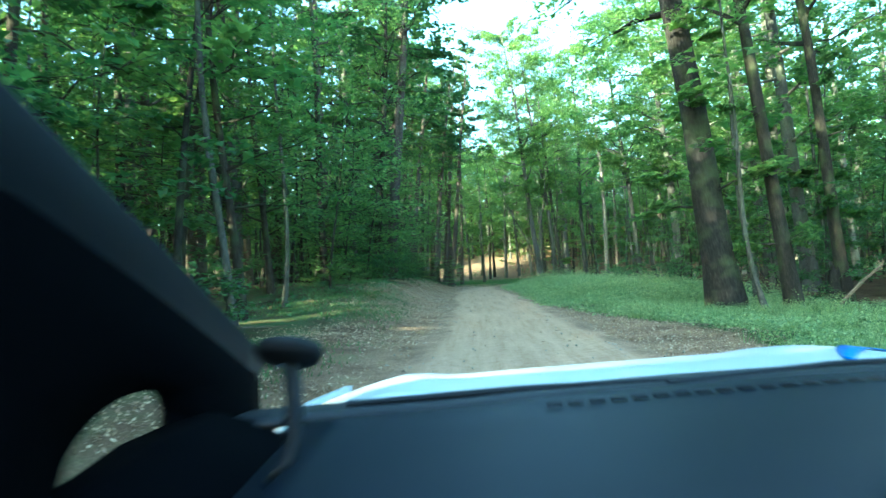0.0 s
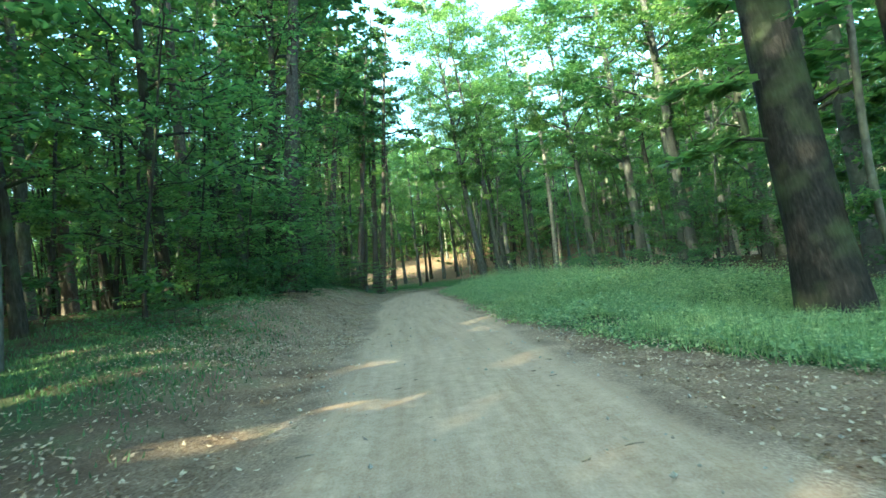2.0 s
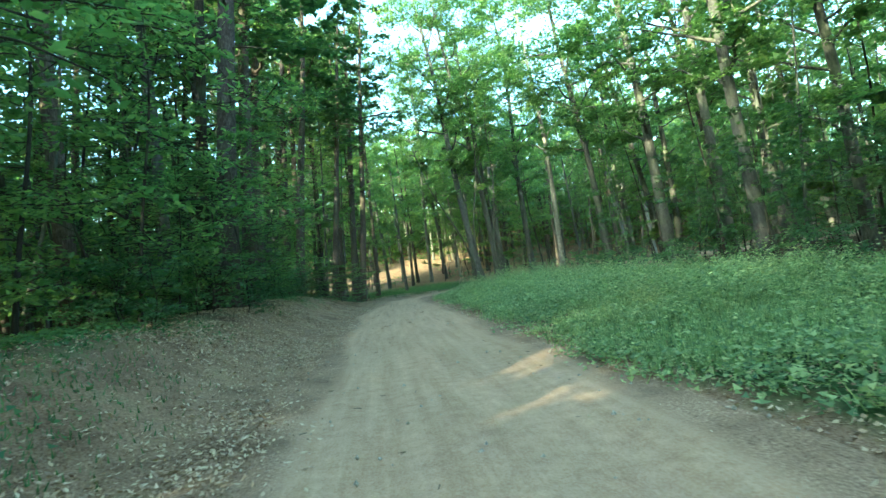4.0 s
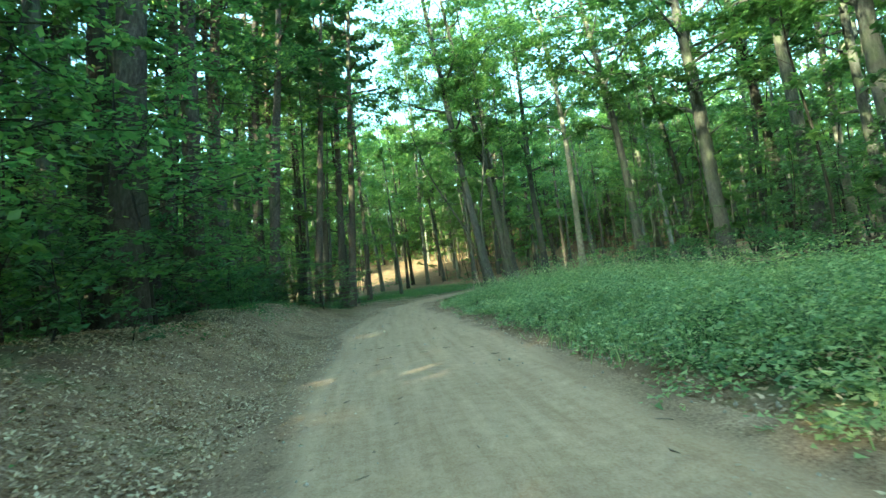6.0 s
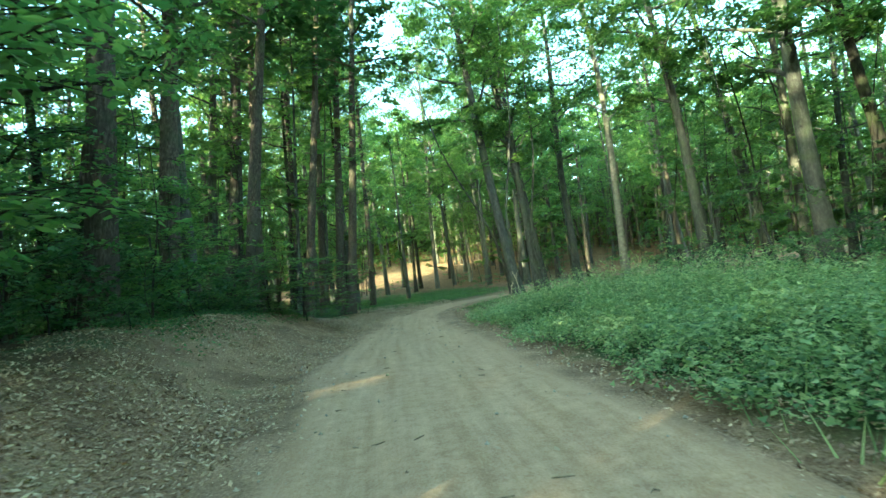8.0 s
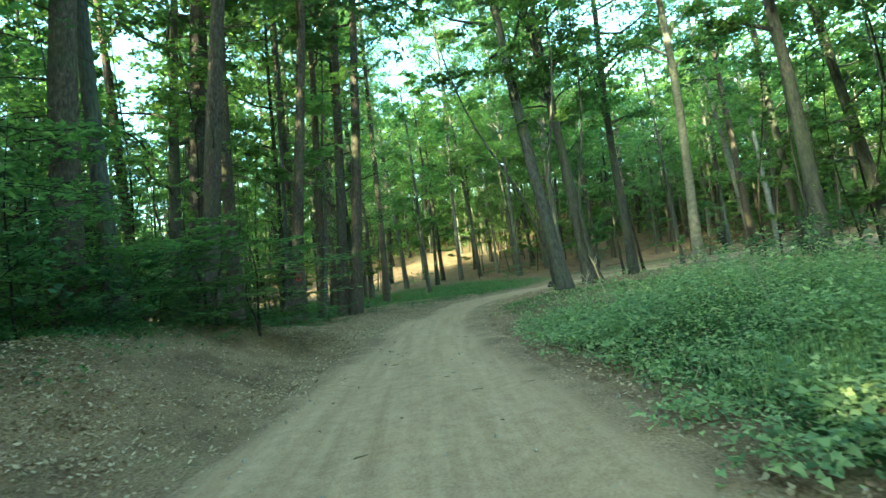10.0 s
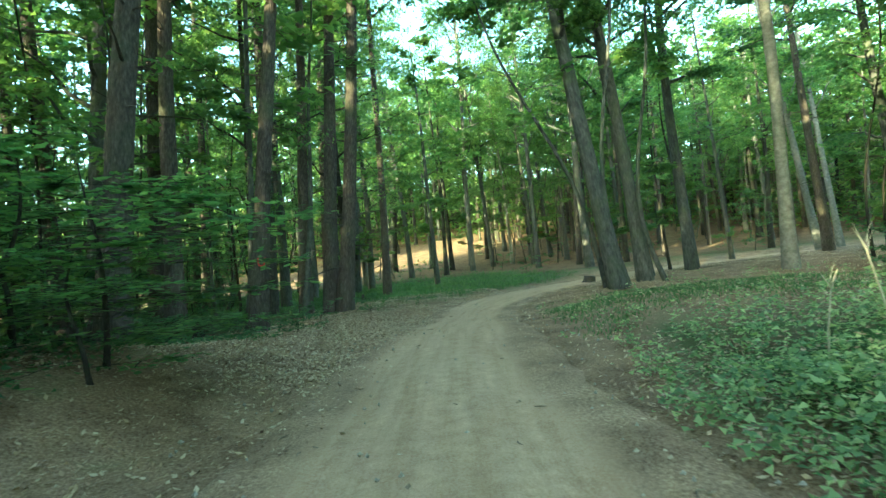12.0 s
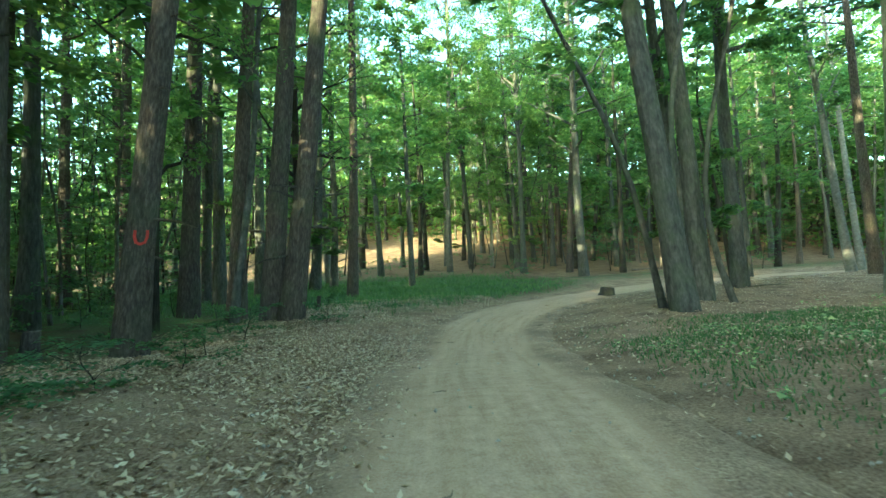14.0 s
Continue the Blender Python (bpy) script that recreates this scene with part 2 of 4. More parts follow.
def road_material():
    m, n, l, b = material("sandy_track", 0.93, 0.15)
    fine = noise_tex(n, l, 45, 6, 0.7)
    broad = noise_tex(n, l, 0.7, 5, 0.6, stretch=(1, 0.45, 1))
    mid = noise_tex(n, l, 6, 5, 0.65)
    sand = ramp(n, l, broad, [(0.3, (0.33, 0.182, 0.092)), (0.5, (0.50, 0.302, 0.16)), (0.72, (0.60, 0.39, 0.222))])
    sand = mix(n, l, 0.75, sand, ramp(n, l, mid, [(0.3, (0.31, 0.18, 0.092)), (0.7, (0.56, 0.37, 0.22))]))
    sand = mix(n, l, 0.35, sand, ramp(n, l, fine, [(0.35, (0.14, 0.10, 0.068)), (0.65, (0.52, 0.43, 0.33))]))
    where = n.new("ShaderNodeCombineXYZ")
    l.new(attribute(n, "across"), where.inputs[0])
    l.new(attribute(n, "along"), where.inputs[1])
    streak = noise_tex(n, l, 3.2, 5, 0.65, where.outputs[0], (1.6, 0.09, 1))
    sand = mix(n, l, 0.75, sand, ramp(n, l, streak, [(0.3, (0.72, 0.68, 0.62)), (0.55, (1.0, 1.0, 1.0)), (0.75, (1.18, 1.17, 1.15))]), "MULTIPLY")
    soil = ramp(n, l, noise_tex(n, l, 34, 5, 0.75), [(0.32, (0.13, 0.085, 0.055)), (0.48, (0.33, 0.225, 0.145)), (0.66, (0.55, 0.42, 0.29))])
    soil = mix(n, l, 1.0, soil, ramp(n, l, noise_tex(n, l, 1.1, 4, 0.6), [(0.35, (0.5, 0.46, 0.42)), (0.7, (1.0, 0.96, 0.9))]), "MULTIPLY")
    add = n.new("ShaderNodeMath")
    add.operation = "MULTIPLY_ADD"
    l.new(mid, add.inputs[0])
    add.inputs[1].default_value = 0.5
    grit = n.new("ShaderNodeMath")
    grit.operation = "MULTIPLY_ADD"
    l.new(fine, grit.inputs[0])
    grit.inputs[1].default_value = 0.25
    l.new(attribute(n, "edge"), grit.inputs[2])
    l.new(grit.outputs[0], add.inputs[2])
    l.new(mix(n, l, ramp(n, l, add.outputs[0], [(0.66, (0, 0, 0)), (1.12, (1, 1, 1))]), sand, soil), b.inputs["Base Color"])
    bump(n, l, b, mix(n, l, 0.5, mid, fine), 0.7, 0.03)
    return m


gx = spaced(-9, 16, 0.35, -900, 900, 1.14)
gy = spaced(-4, 92, 0.55, -700, 1400, 1.14)
GX, GY = np.meshgrid(gx, gy, indexing="ij")
GD = from_road(GX, GY)
GZ = height(GX, GY, GD) - 0.05 * (np.abs(GD) < HALF - 0.2)
me = mesh_from("ground", np.stack([GX, GY, GZ], -1).reshape(-1, 3), grid_faces(len(gx), len(gy)), ground_material(), True)
verge = smooth(1.9, 3.2, GD - 1.6 * (1 - smooth(11, 20, GY))) * (1 - smooth(9, 14, GD)) * (1 - smooth(44, 56, GY))
strip = smooth(-1.5, -4.5, GD) * smooth(62, 74, GY) * (1 - smooth(92, 102, GY)) * (1 - smooth(10, 17, GX))
start = smooth(1.9, 3.5, -GD) * (1 - smooth(14, 24, GY)) * 0.6
float_attribute(me, "litter", np.clip(smooth(0.9, 1.8, -GD) * (1 - 0.85 * smooth(3.4, 5.6, -GD - 2.2 * smooth(42, 52, GY) + 0.8 * wobble(GX * 1.2, GY * 1.2, 7))) * (1 - start) * (1 - strip) + smooth(0.9, 1.8, GD) * (1 - smooth(14, 24, GD)) * np.maximum(smooth(42, 54, GY), 1 - smooth(2.6, 4.0, GD - 1.6 * (1 - smooth(11, 20, GY)))) * 0.9 + 0.4 * smooth(84, 100, GY), 0, 1))
float_attribute(me, "green", np.clip(verge * 0.6 + strip * 0.5 + start * 0.12 + 0.22 * smooth(3.2, 5.0, -GD) * (1 - smooth(9, 13, -GD)) * (1 - strip), 0, 1) + 0.04)
tagged(new("ground", me), "brown forest floor of leaf litter and mossy soil", "ground", kind="structure")

def half_width(y):
    """The bare sandy part narrows towards the bend."""
    return 1.95 - 0.5 * smooth(38, 50, y)


ra = np.linspace(-1, 1, 29)
rows_v, rows_e, rows_d = [], [], []
for p, a in zip(LINE, LINE_DIR):
    r = np.array([a[1], -a[0]])
    half = half_width(p[1]) + 0.55
    q = p + (ra * half)[:, None] * r
    d = ra * half
    z = height(q[:, 0], q[:, 1], d) + 0.03 - 0.12 * smooth(half - 0.75, half, np.abs(d) + 0.14 * wobble(q[:, 0] * 1.6, q[:, 1] * 1.6, 9.0))
    z = z - 0.035 * (np.exp(-((d - 0.78) / 0.26) ** 2) + np.exp(-((d + 0.78) / 0.26) ** 2)) + 0.01 * wobble(q[:, 0] * 5, q[:, 1] * 5, 4.0)
    rows_v.append(np.column_stack([q, z]))
    rows_d.append(d)
    rows_e.append(smooth(half_width(p[1]) - 0.95, half_width(p[1]) + 0.25, np.abs(d) + 0.22 * wobble(q[:, 0] * 1.3, q[:, 1] * 0.8, 11.0)))
me = mesh_from("road", np.concatenate(rows_v), grid_faces(len(LINE), len(ra))[:, ::-1], road_material(), True)
float_attribute(me, "edge", np.concatenate(rows_e))
float_attribute(me, "across", np.concatenate(rows_d))
float_attribute(me, "along", np.repeat(np.cumsum(np.r_[0, np.linalg.norm(np.diff(LINE, axis=0), axis=1)]), len(ra)))
tagged(new("road", me), "pale sandy dirt track with worn wheel ruts", "road", kind="structure")


# ---- trees ----
def trunk_line(rng, tall, bow):
    n = 15
    u = np.linspace(0, 1, n)
    ph = rng.uniform(0, 6.28, 2)
    kink = 0.22 * bow * np.stack([np.sin(u * 9.5 + ph[1]) - math.sin(ph[1]), np.sin(u * 8.1 + ph[0]) - math.sin(ph[0])])
    return np.stack([bow * np.sin(u * 3.3 + ph[0]) - bow * math.sin(ph[0]) + kink[0], bow * np.sin(u * 2.7 + ph[1]) - bow * math.sin(ph[1]) + kink[1], u * tall], 1)


def trunk_radii(rng, n, thick, end=0.12):
    u = np.linspace(0, 1, n)
    r = thick / 2 * ((1 - u) ** 0.8 * (1 - end) + end)
    r[0] *= 1.32
    r[1] *= 1.06
    return r


def on_line(line, z):
    return np.array([np.interp(z, line[:, 2], line[:, 0]), np.interp(z, line[:, 2], line[:, 1]), z])


def limb(rng, start, yaw, lift, length, thick):
    u = np.linspace(0, 1, 5)
    out = np.array([math.cos(yaw), math.sin(yaw), 0])
    pts = start + np.outer(u * length * math.cos(lift), out)
    pts[:, 2] += u * length * math.sin(lift) - 0.10 * length * u ** 2
    pts[1:] += rng.normal(0, 0.035 * length, (4, 3))
    return pts, thick * (1 - 0.82 * u)


def make_tree(name, seed, tall, thick, first, limbs, spread, count, size, bark, leaf, lift=(0.2, 0.9), bow=0.25, shape="broad", low_twigs=0, simple=False, own_limbs=False):
    """A tree of trunk with limbs, and crown of single leaves; its foot at the origin."""
    rng = np.random.default_rng(seed)
    root = new(name)
    line = trunk_line(rng, tall, bow)
    v, f = tube(line, trunk_radii(rng, len(line), thick), 12 if thick > 0.45 else 8, 0.035, rng)
    child("trunk", mesh_from("trunk", v, f, bark, True), root)
    pieces, places = [], []
    total = limbs + low_twigs
    for k in range(total):
        low = k >= limbs
        u = rng.uniform(0.08, first) if low else first + (0.98 - first) * (k + rng.uniform(0, 1)) / limbs
        base = on_line(line, u * tall)
        v = max(0.0, (u - first) / (1 - first))
        if shape == "pine":
            reach = spread * (1.05 - 0.75 * v) * rng.uniform(0.6, 1.1)
        else:
            reach = spread * (0.45 + 1.2 * v * (1 - v) * 2) * rng.uniform(0.7, 1.15) * (1 - 0.35 * v)
        if low:
            reach = spread * rng.uniform(0.15, 0.4)
        yaw = k * 2.4 + rng.normal(0, 0.5)
        pts, rad = limb(rng, base, yaw, rng.uniform(*lift) * (0.5 if low else 1), reach, thick * (0.07 if low else 0.05 + 0.12 * (1 - v)))
        stem = tube(pts, np.maximum(rad, 0.008), 7 if own_limbs else 3 if simple and count < 3000 else 5)
        if own_limbs:
            child("limb", mesh_from("limb", *stem, bark, True), root)
        else:
            pieces.append(stem)
        sprays = 3 if low else 6
        for s in range(sprays):
            w = 0.3 + 0.7 * (s + rng.uniform(0, 1)) / sprays
            at = np.array([np.interp(w, np.linspace(0, 1, 5), pts[:, c]) for c in range(3)])
            turn = yaw + rng.normal(0, 0.75)
            way = np.array([math.cos(turn), math.sin(turn), rng.normal(0.1, 0.25)])
            long = reach * rng.uniform(0.35, 0.6)
            places.append(spray(rng, at, way, long, max(6, int(count / (limbs + low_twigs * 0.4) / sprays))))
            if s % 2 == 0 and not simple:
                tip = np.stack([at, at + way * long * 0.5, at + way * long * 0.95 - [0, 0, 0.08 * long]])
                pieces.append(tube(tip, [0.012 + thick * 0.012, 0.01, 0.004], 3))
    for k in range(22 if shape == "pine" else 0):
        base = on_line(line, tall * rng.uniform(0.06, 0.5))
        turn, long = rng.uniform(0, 6.28), rng.uniform(0.12, 0.3) if k % 3 else rng.uniform(0.5, 1.3)
        way = np.array([math.cos(turn), math.sin(turn), rng.uniform(-0.3, 0.2)])
        pieces.append(tube([base, base + way * (thick * 0.5 + long * 0.5), base + way * (thick * 0.5 + long) - [0, 0, 0.1 * long]], [0.035, 0.02, 0.006], 4))
    if pieces:
        v, f = joined(pieces)
        tagged(child("branchwork", mesh_from("branchwork", v, f, bark, True), root), kind="stuff")
    v, f = leaves(rng, np.concatenate(places), size, simple=simple)
    child("crown", mesh_from("crown", v, f, leaf), root)
    return root


KINDS = {}
WORDS = {
    "shade": ("low-branched dark-stemmed beech overhanging the track", "tree"),
    "spreading": ("tall forest tree with a wide light-green crown", "tree"),
    "far": ("broadleaf tree deep in the wood", "tree"),
    "beech": ("tall grey-barked broadleaf tree with a green crown", "tree"),
    "pale": ("slender pale-barked broadleaf tree with a light crown", "tree"),
    "dark": ("thick dark-barked broadleaf tree, mossy at the foot", "tree"),
    "pine": ("tall straight pine with reddish scaly bark", "tree"),
    "stem": ("slim dark young stem with a sparse top", "tree"),
    "pole": ("thin young tree with a narrow leafy top", "tree"),
    "sapling": ("leafy young beech with flat layered sprays", "sapling"),
    "thicket": ("leafy young beech growing in the wood's shade", "sapling"),
    "bush": ("low leafy undergrowth bush of broad leaves", "bush"),
}


def prototypes():
    def add(kind, *variants):
        KINDS[kind] = [(make_tree(kind + "_tree" if kind not in ("sapling", "bush", "thicket") else kind, *v[0], **v[1]), v[0][1], v[0][2]) for v in variants]
        for ob, *_ in KINDS[kind]:
            tagged(ob, *WORDS[kind], group="woodland " + WORDS[kind][1] + "s")

    add("beech", *[((10 + i, 23, 0.5, 0.13 + 0.03 * i, 28, 4.8, 11500, 0.19, BARK_BEECH, LEAF), dict(low_twigs=4, lift=(0.1, 0.8), simple=True)) for i in range(4)])
    add("spreading", *[((90 + i, 25, 0.6, 0.3, 28, 6.8, 21000, 0.205, BARK_BEECH, LEAF), dict(lift=(0.15, 0.85), bow=0.4, own_limbs=True, simple=True)) for i in range(2)])
    add("shade", *[((15 + i, 17, 0.32, 0.14, 26, 4.6, 6400, 0.155, BARK_DARK, LEAF_SHADED if i == 2 else LEAF), dict(lift=(-0.05, 0.5), bow=0.35)) for i in range(3)])
    add("far", *[((80 + i, 23, 0.5, 0.15 + 0.05 * i, 15, 5.2, 2700, 0.42, BARK_BEECH if i == 3 else BARK_DARK, LEAF), dict(lift=(0.1, 0.8), simple=True)) for i in range(4)])
    add("pale", *[((20 + i, 23, 0.42, 0.34, 22, 4.2, 8500, 0.19, BARK_PALE, LEAF), dict(lift=(0.3, 1.0), bow=0.4, simple=True)) for i in range(2)])
    add("dark", *[((30 + i, 24, 0.8, 0.42, 22, 6.0, 6500, 0.22, BARK_DARK, LEAF), dict(bow=0.35, low_twigs=6, own_limbs=True)) for i in range(2)])
    add("pine", *[((40 + i, 25, 0.5, 0.5, 20, 3.2, 2200, 0.32, BARK_PINE, NEEDLE), dict(lift=(-0.1, 0.5), bow=0.15, shape="pine", low_twigs=0, simple=True)) for i in range(3)])
    add("pole", *[((50 + i, 14, 0.15, 0.3, 15, 2.3, 950, 0.26, BARK_DARK if i % 2 else BARK_BEECH, LEAF), dict(bow=0.35, simple=True)) for i in range(4)])
    add("stem", *[((55 + i, 15, 0.12, 0.42, 9, 1.9, 420, 0.24, BARK_DARK if i % 2 else BARK_BEECH, LEAF), dict(bow=0.8, simple=True)) for i in range(4)])
    add("sapling", *[((60 + i, 5.5, 0.07, 0.1, 17, 2.3, 2100, 0.14, BARK_DARK, LEAF), dict(lift=(-0.05, 0.4), bow=0.15)) for i in range(4)])
    add("thicket", *[((65 + i, 5.5, 0.07, 0.1, 16, 2.4, 1650, 0.158, BARK_DARK, LEAF_SHADED), dict(lift=(-0.05, 0.4), bow=0.15, simple=True)) for i in range(3)])
    add("bush", *[((70 + i, 1.4, 0.03, 0.08, 8, 1.2, 520, 0.11, BARK_DARK, LEAF_SHADED), dict(lift=(0.1, 0.9), bow=0.1, simple=True)) for i in range(3)])


prototypes()
planted = []
spots = np.full((4000, 2), 1e6)
used = set()


def plant(kind, x, y, thick=None, tall=None, lean=(0, 0), pick=None, rng=random):
    """Set a tree with its foot at x, y. lean: degrees to the east and to the north."""
    options = KINDS[kind]
    ob, h0, d0 = options[rng.randrange(len(options)) if pick is None else pick % len(options)]
    sz = (tall or h0 * rng.uniform(0.85, 1.15)) / h0
    sx = min(1.6, max(0.55, (thick / d0 if thick else sz * rng.uniform(0.85, 1.15))))
    z = float(height(x, y)) - 0.08
    turn = rng.uniform(0, 360)
    m = pose(x, y, z) @ Matrix.Rotation(radians(lean[0]), 4, "Y") @ Matrix.Rotation(radians(-lean[1]), 4, "X") @ Matrix.Rotation(radians(turn), 4, "Z") @ Matrix.Diagonal((sx, sx, sz, 1))
    spots[len(planted)] = x, y
    planted.append(kind)
    if ob.name not in used:
        used.add(ob.name)
        ob.matrix_basis = m
        return ob
    return copy_thing_scaled(ob, m)


def copy_thing_scaled(ob, m):
    made = copy_thing(ob, m)
    made.matrix_basis = m
    return made


# trees that stand along the track: kind, x, y, thickness, height, lean east and north
BESIDE_VERGE = [
    ("dark", 9.08, 18.4, 1.05, 24, (-10, 3)),
    ("dark", 10.8, 17.6, 0.46, 21, (-4.5, 2)),
    ("dark", 14.5, 20.6, 0.44, 21, (-4.5, 2)),
    ("pale", 11.2, 10.5, 0.45, 21, (-5, 0)),
    ("pole", 9.9, 17.6, 0.17, 13, (-6, 0)),
    ("pole", 10.6, 19.4, 0.17, 12, (3, 0)),
    ("spreading", 17.4, 37.1, 0.6, 24, (-4, 2)),
    ("pale", 29.0, 45.9, 0.55, 24, (-5, 3)),
    ("spreading", 21.5, 51.5, 0.8, 27, (-2, 1.5)),
    ("beech", 26.8, 61.9, 0.6, 25, (-7.5, 5)),
    ("dark", 27.3, 53.4, 0.7, 24, (-5.5, 5)),
    ("pale", 18.6, 64.9, 0.54, 29, (-3, 2)),
    ("pale", 33.2, 81.4, 0.54, 28, (-5.3, 4)),
]
ROUND_BEND = [
    ("pale", 39.7, 87.2, 0.54, 28, (-4.2, 3)),
    ("spreading", 10.8, 63.5, 0.62, 31, (-7.5, 3.3)),
    ("spreading", 13.0, 66.1, 0.56, 31, (-5, 1.5)),
    ("beech", 14.3, 68.6, 0.5, 26, (-3.5, 0.6)),
    ("stem", 11.4, 64.0, 0.3, 19, (-6, 2)),
    ("stem", 10.6, 64.2, 0.2, 16, (-9, 0)),
    ("stem", 13.5, 65.3, 0.26, 18, (-2, 0)),
    ("pole", 20.1, 74.6, 0.2, 14, (-4, 0)),
    ("pine", -9.4, 44.5, 0.8, 27, (5, 1.5)),
    ("pine", -12.7, 41.4, 0.66, 26, (6, 3)),
    ("pine", -3.5, 35.6, 0.78, 27, (6, 1)),
    ("dark", -4.6, 37.0, 0.5, 23, (5, 1)),
    ("pine", -15.5, 51.3, 0.6, 26, (5, 1)),
]
ON_BANK = [
    ("pine", -5.4, 51.5, 0.78, 27, (6, 1.5)),
    ("pine", -5.0, 59.0, 0.78, 27, (6, 2.3)),
    ("pine", -6.6, 47.6, 0.78, 26, (5.3, 2.4)),
    ("pine", -3.6, 56.4, 0.66, 27, (5.5, 1)),
    ("pine", -3.0, 69.4, 0.6, 31, (1, 0)),
    ("beech", -6.4, 61.3, 0.6, 24, (5.8, 1.3)),
    ("pine", -3.8, 60.6, 0.55, 26, (3.5, 1.3)),
    ("pole", -2.2, 62.4, 0.3, 20, (5, 0.5)),
    ("pine", -1.1, 67.5, 0.5, 27, (2.5, 0.5)),
    ("pine", -1.45, 60.5, 0.52, 25, (6, 0)),
    ("pine", -2.0, 83.4, 0.6, 31, (2, 0)),
    ("pine", 0.6, 66.4, 0.6, 31, (7, 0)),
    ("pine", 0.0, 66.9, 0.6, 31, (4, 0)),
]
PAST_BEND = [
    ("dark", 2.7, 112.0, 0.9, 24, (1, 0)),
    ("pole", -1.0, 66.6, 0.25, 16, (1, 0)),
    ("beech", -0.1, 84.5, 0.6, 24, (2, 0)),
    ("beech", 18.1, 120.0, 0.6, 24, (-2, 0)),
    ("beech", 18.0, 104.0, 0.5, 24, (-1, 0)),
    ("spreading", 20.1, 92.5, 0.7, 31, (-2, 0)),
    ("beech", 21.6, 110.0, 0.5, 23, (-2, 0)),
    ("beech", 23.1, 121.8, 0.5, 23, (-2, 0)),
    ("pale", 16.4, 108.0, 0.4, 22, (-5, 0)),
    ("beech", 12.0, 110.7, 0.5, 23, (1, 0)),
    ("pine", 29.5, 76.1, 0.6, 25, (-3, 0)),
    ("beech", 28.1, 84.0, 0.35, 22, (-4, 0)),
    ("pole", 19.9, 77.5, 0.2, 15, (-2, 0)),
]
DEEPER_IN = [
    ("pine", -5.5, 63.6, 0.6, 26, (4, 0)),
    ("beech", -4.0, 75.3, 0.4, 22, (3, 0)),
    ("beech", 0.8, 89.3, 0.5, 23, (2, 0)),
    ("pole", -5.2, 13.8, 0.2, 16, (2, 0)),
    ("pole", -6.4, 13.4, 0.2, 15, (4, 0)),
    ("pole", -8.1, 17.1, 0.24, 17, (1, 0)),
    ("beech", -10.9, 19.0, 0.4, 22, (2, 0)),
    ("beech", -9.9, 27.1, 0.4, 23, (1, 0)),
    ("pine", -4.3, 43.4, 0.7, 27, (5, 1)),
    ("pine", 2.2, 76.5, 0.45, 31, (2, 0)),
    ("shade", 0.4, 70.2, 0.3, 25, (3, 0)),
    ("shade", -2.6, 65.0, 0.26, 24, (2, 0)),
]
rng = random.Random(4)
for kind, x, y, thick, tall, lean in (*BESIDE_VERGE, *ROUND_BEND, *ON_BANK, *PAST_BEND, *DEEPER_IN):
    made = plant(kind, x, y, thick, tall, lean, rng=rng)
    if (x, y) == (-1.45, 60.5):
        MARKED = made


def clear(x, y, gap):
    return ((spots[:len(planted)] - (x, y)) ** 2).sum(1).min() > gap * gap


def scatter(kinds, count, xs, ys, keep, gap, rng, **more):
    tries = 0
    while count and tries < 6000:
        tries += 1
        x, y = rng.uniform(*xs), rng.uniform(*ys)
        d = float(from_road(x, y))
        if keep(x, y, d) and clear(x, y, gap):
            plant(rng.choice(kinds), x, y, lean=(rng.gauss(0, 1.5), rng.gauss(0, 1.5)), rng=rng, **more)
            count -= 1


def sun_lane(x, y):
    """The gap in the wood through which the low sun reaches the slope behind the bend."""
    s = (10 - x) * 0.775 + (126 - y) * 0.632
    return np.logical_and((s > -6) & (s < 105), np.abs((10 - x) * 0.632 - (126 - y) * 0.775) < 7.4)


def west_gap(x, y):
    """The open part of the wood to the west, where the sky shows between the trunks."""
    return np.logical_and((x < -11) & (y > 50), np.abs(np.arctan2(2.8 - x, y - 44) - 0.55) < 0.2)


rng = random.Random(7)
# boughs over the start of the track; the southern ones, out of view, block sun
for x, y in ((-5.6, 15.5), (-6.5, 21.0), (-5.8, 27.0), (-9.5, 12.0), (-10.5, 18.5), (-10, 25), (-10.2, 33.6), (-12.5, 31), (-7.2, 4.2), (-6.4, 0.2), (-9.8, 7.4), (-17, 9), (-13.2, 15.6), (-20, 12.5), (-15, 4.5), (-4.2, 39.5), (-7, 44.5), (-11, 38), (-7.8, 41.2), (-8.6, 45.6), (-8.8, 50.5), (-9.6, 42.6)):
    # pick 2 wears the darkened leaf, to dim the wood past y 40
    plant("shade", x, y, lean=(rng.uniform(-2, 3), rng.uniform(-3, 3)), pick=2 if y > 40 else rng.randrange(2), rng=rng)
for x, y, h in ((-2.6, 34.6, 6), (-3.9, 32.2, 5), (-4.4, 36.2, 7), (-3.2, 43.5, 4.5), (-4.6, 40.8, 5.5), (-3.8, 47.0, 4), (-5.5, 25.5, 4)):
    plant("sapling", x, y, tall=h, rng=rng)
for x, y, h in ((-3.4, 35.6, 5.0), (-5.2, 30.5, 5.0)):
    plant("sapling", x, y, thick=0.1, tall=h, rng=rng)
for k in range(4):
    y = 46.5 + 2.8 * k
    x = float(np.interp(y, LINE[:, 1], LINE[:, 0])) - rng.uniform(7.5, 9.0)
    plant("sapling", x, y, thick=0.085, tall=rng.uniform(2.6, 5.0), rng=rng)
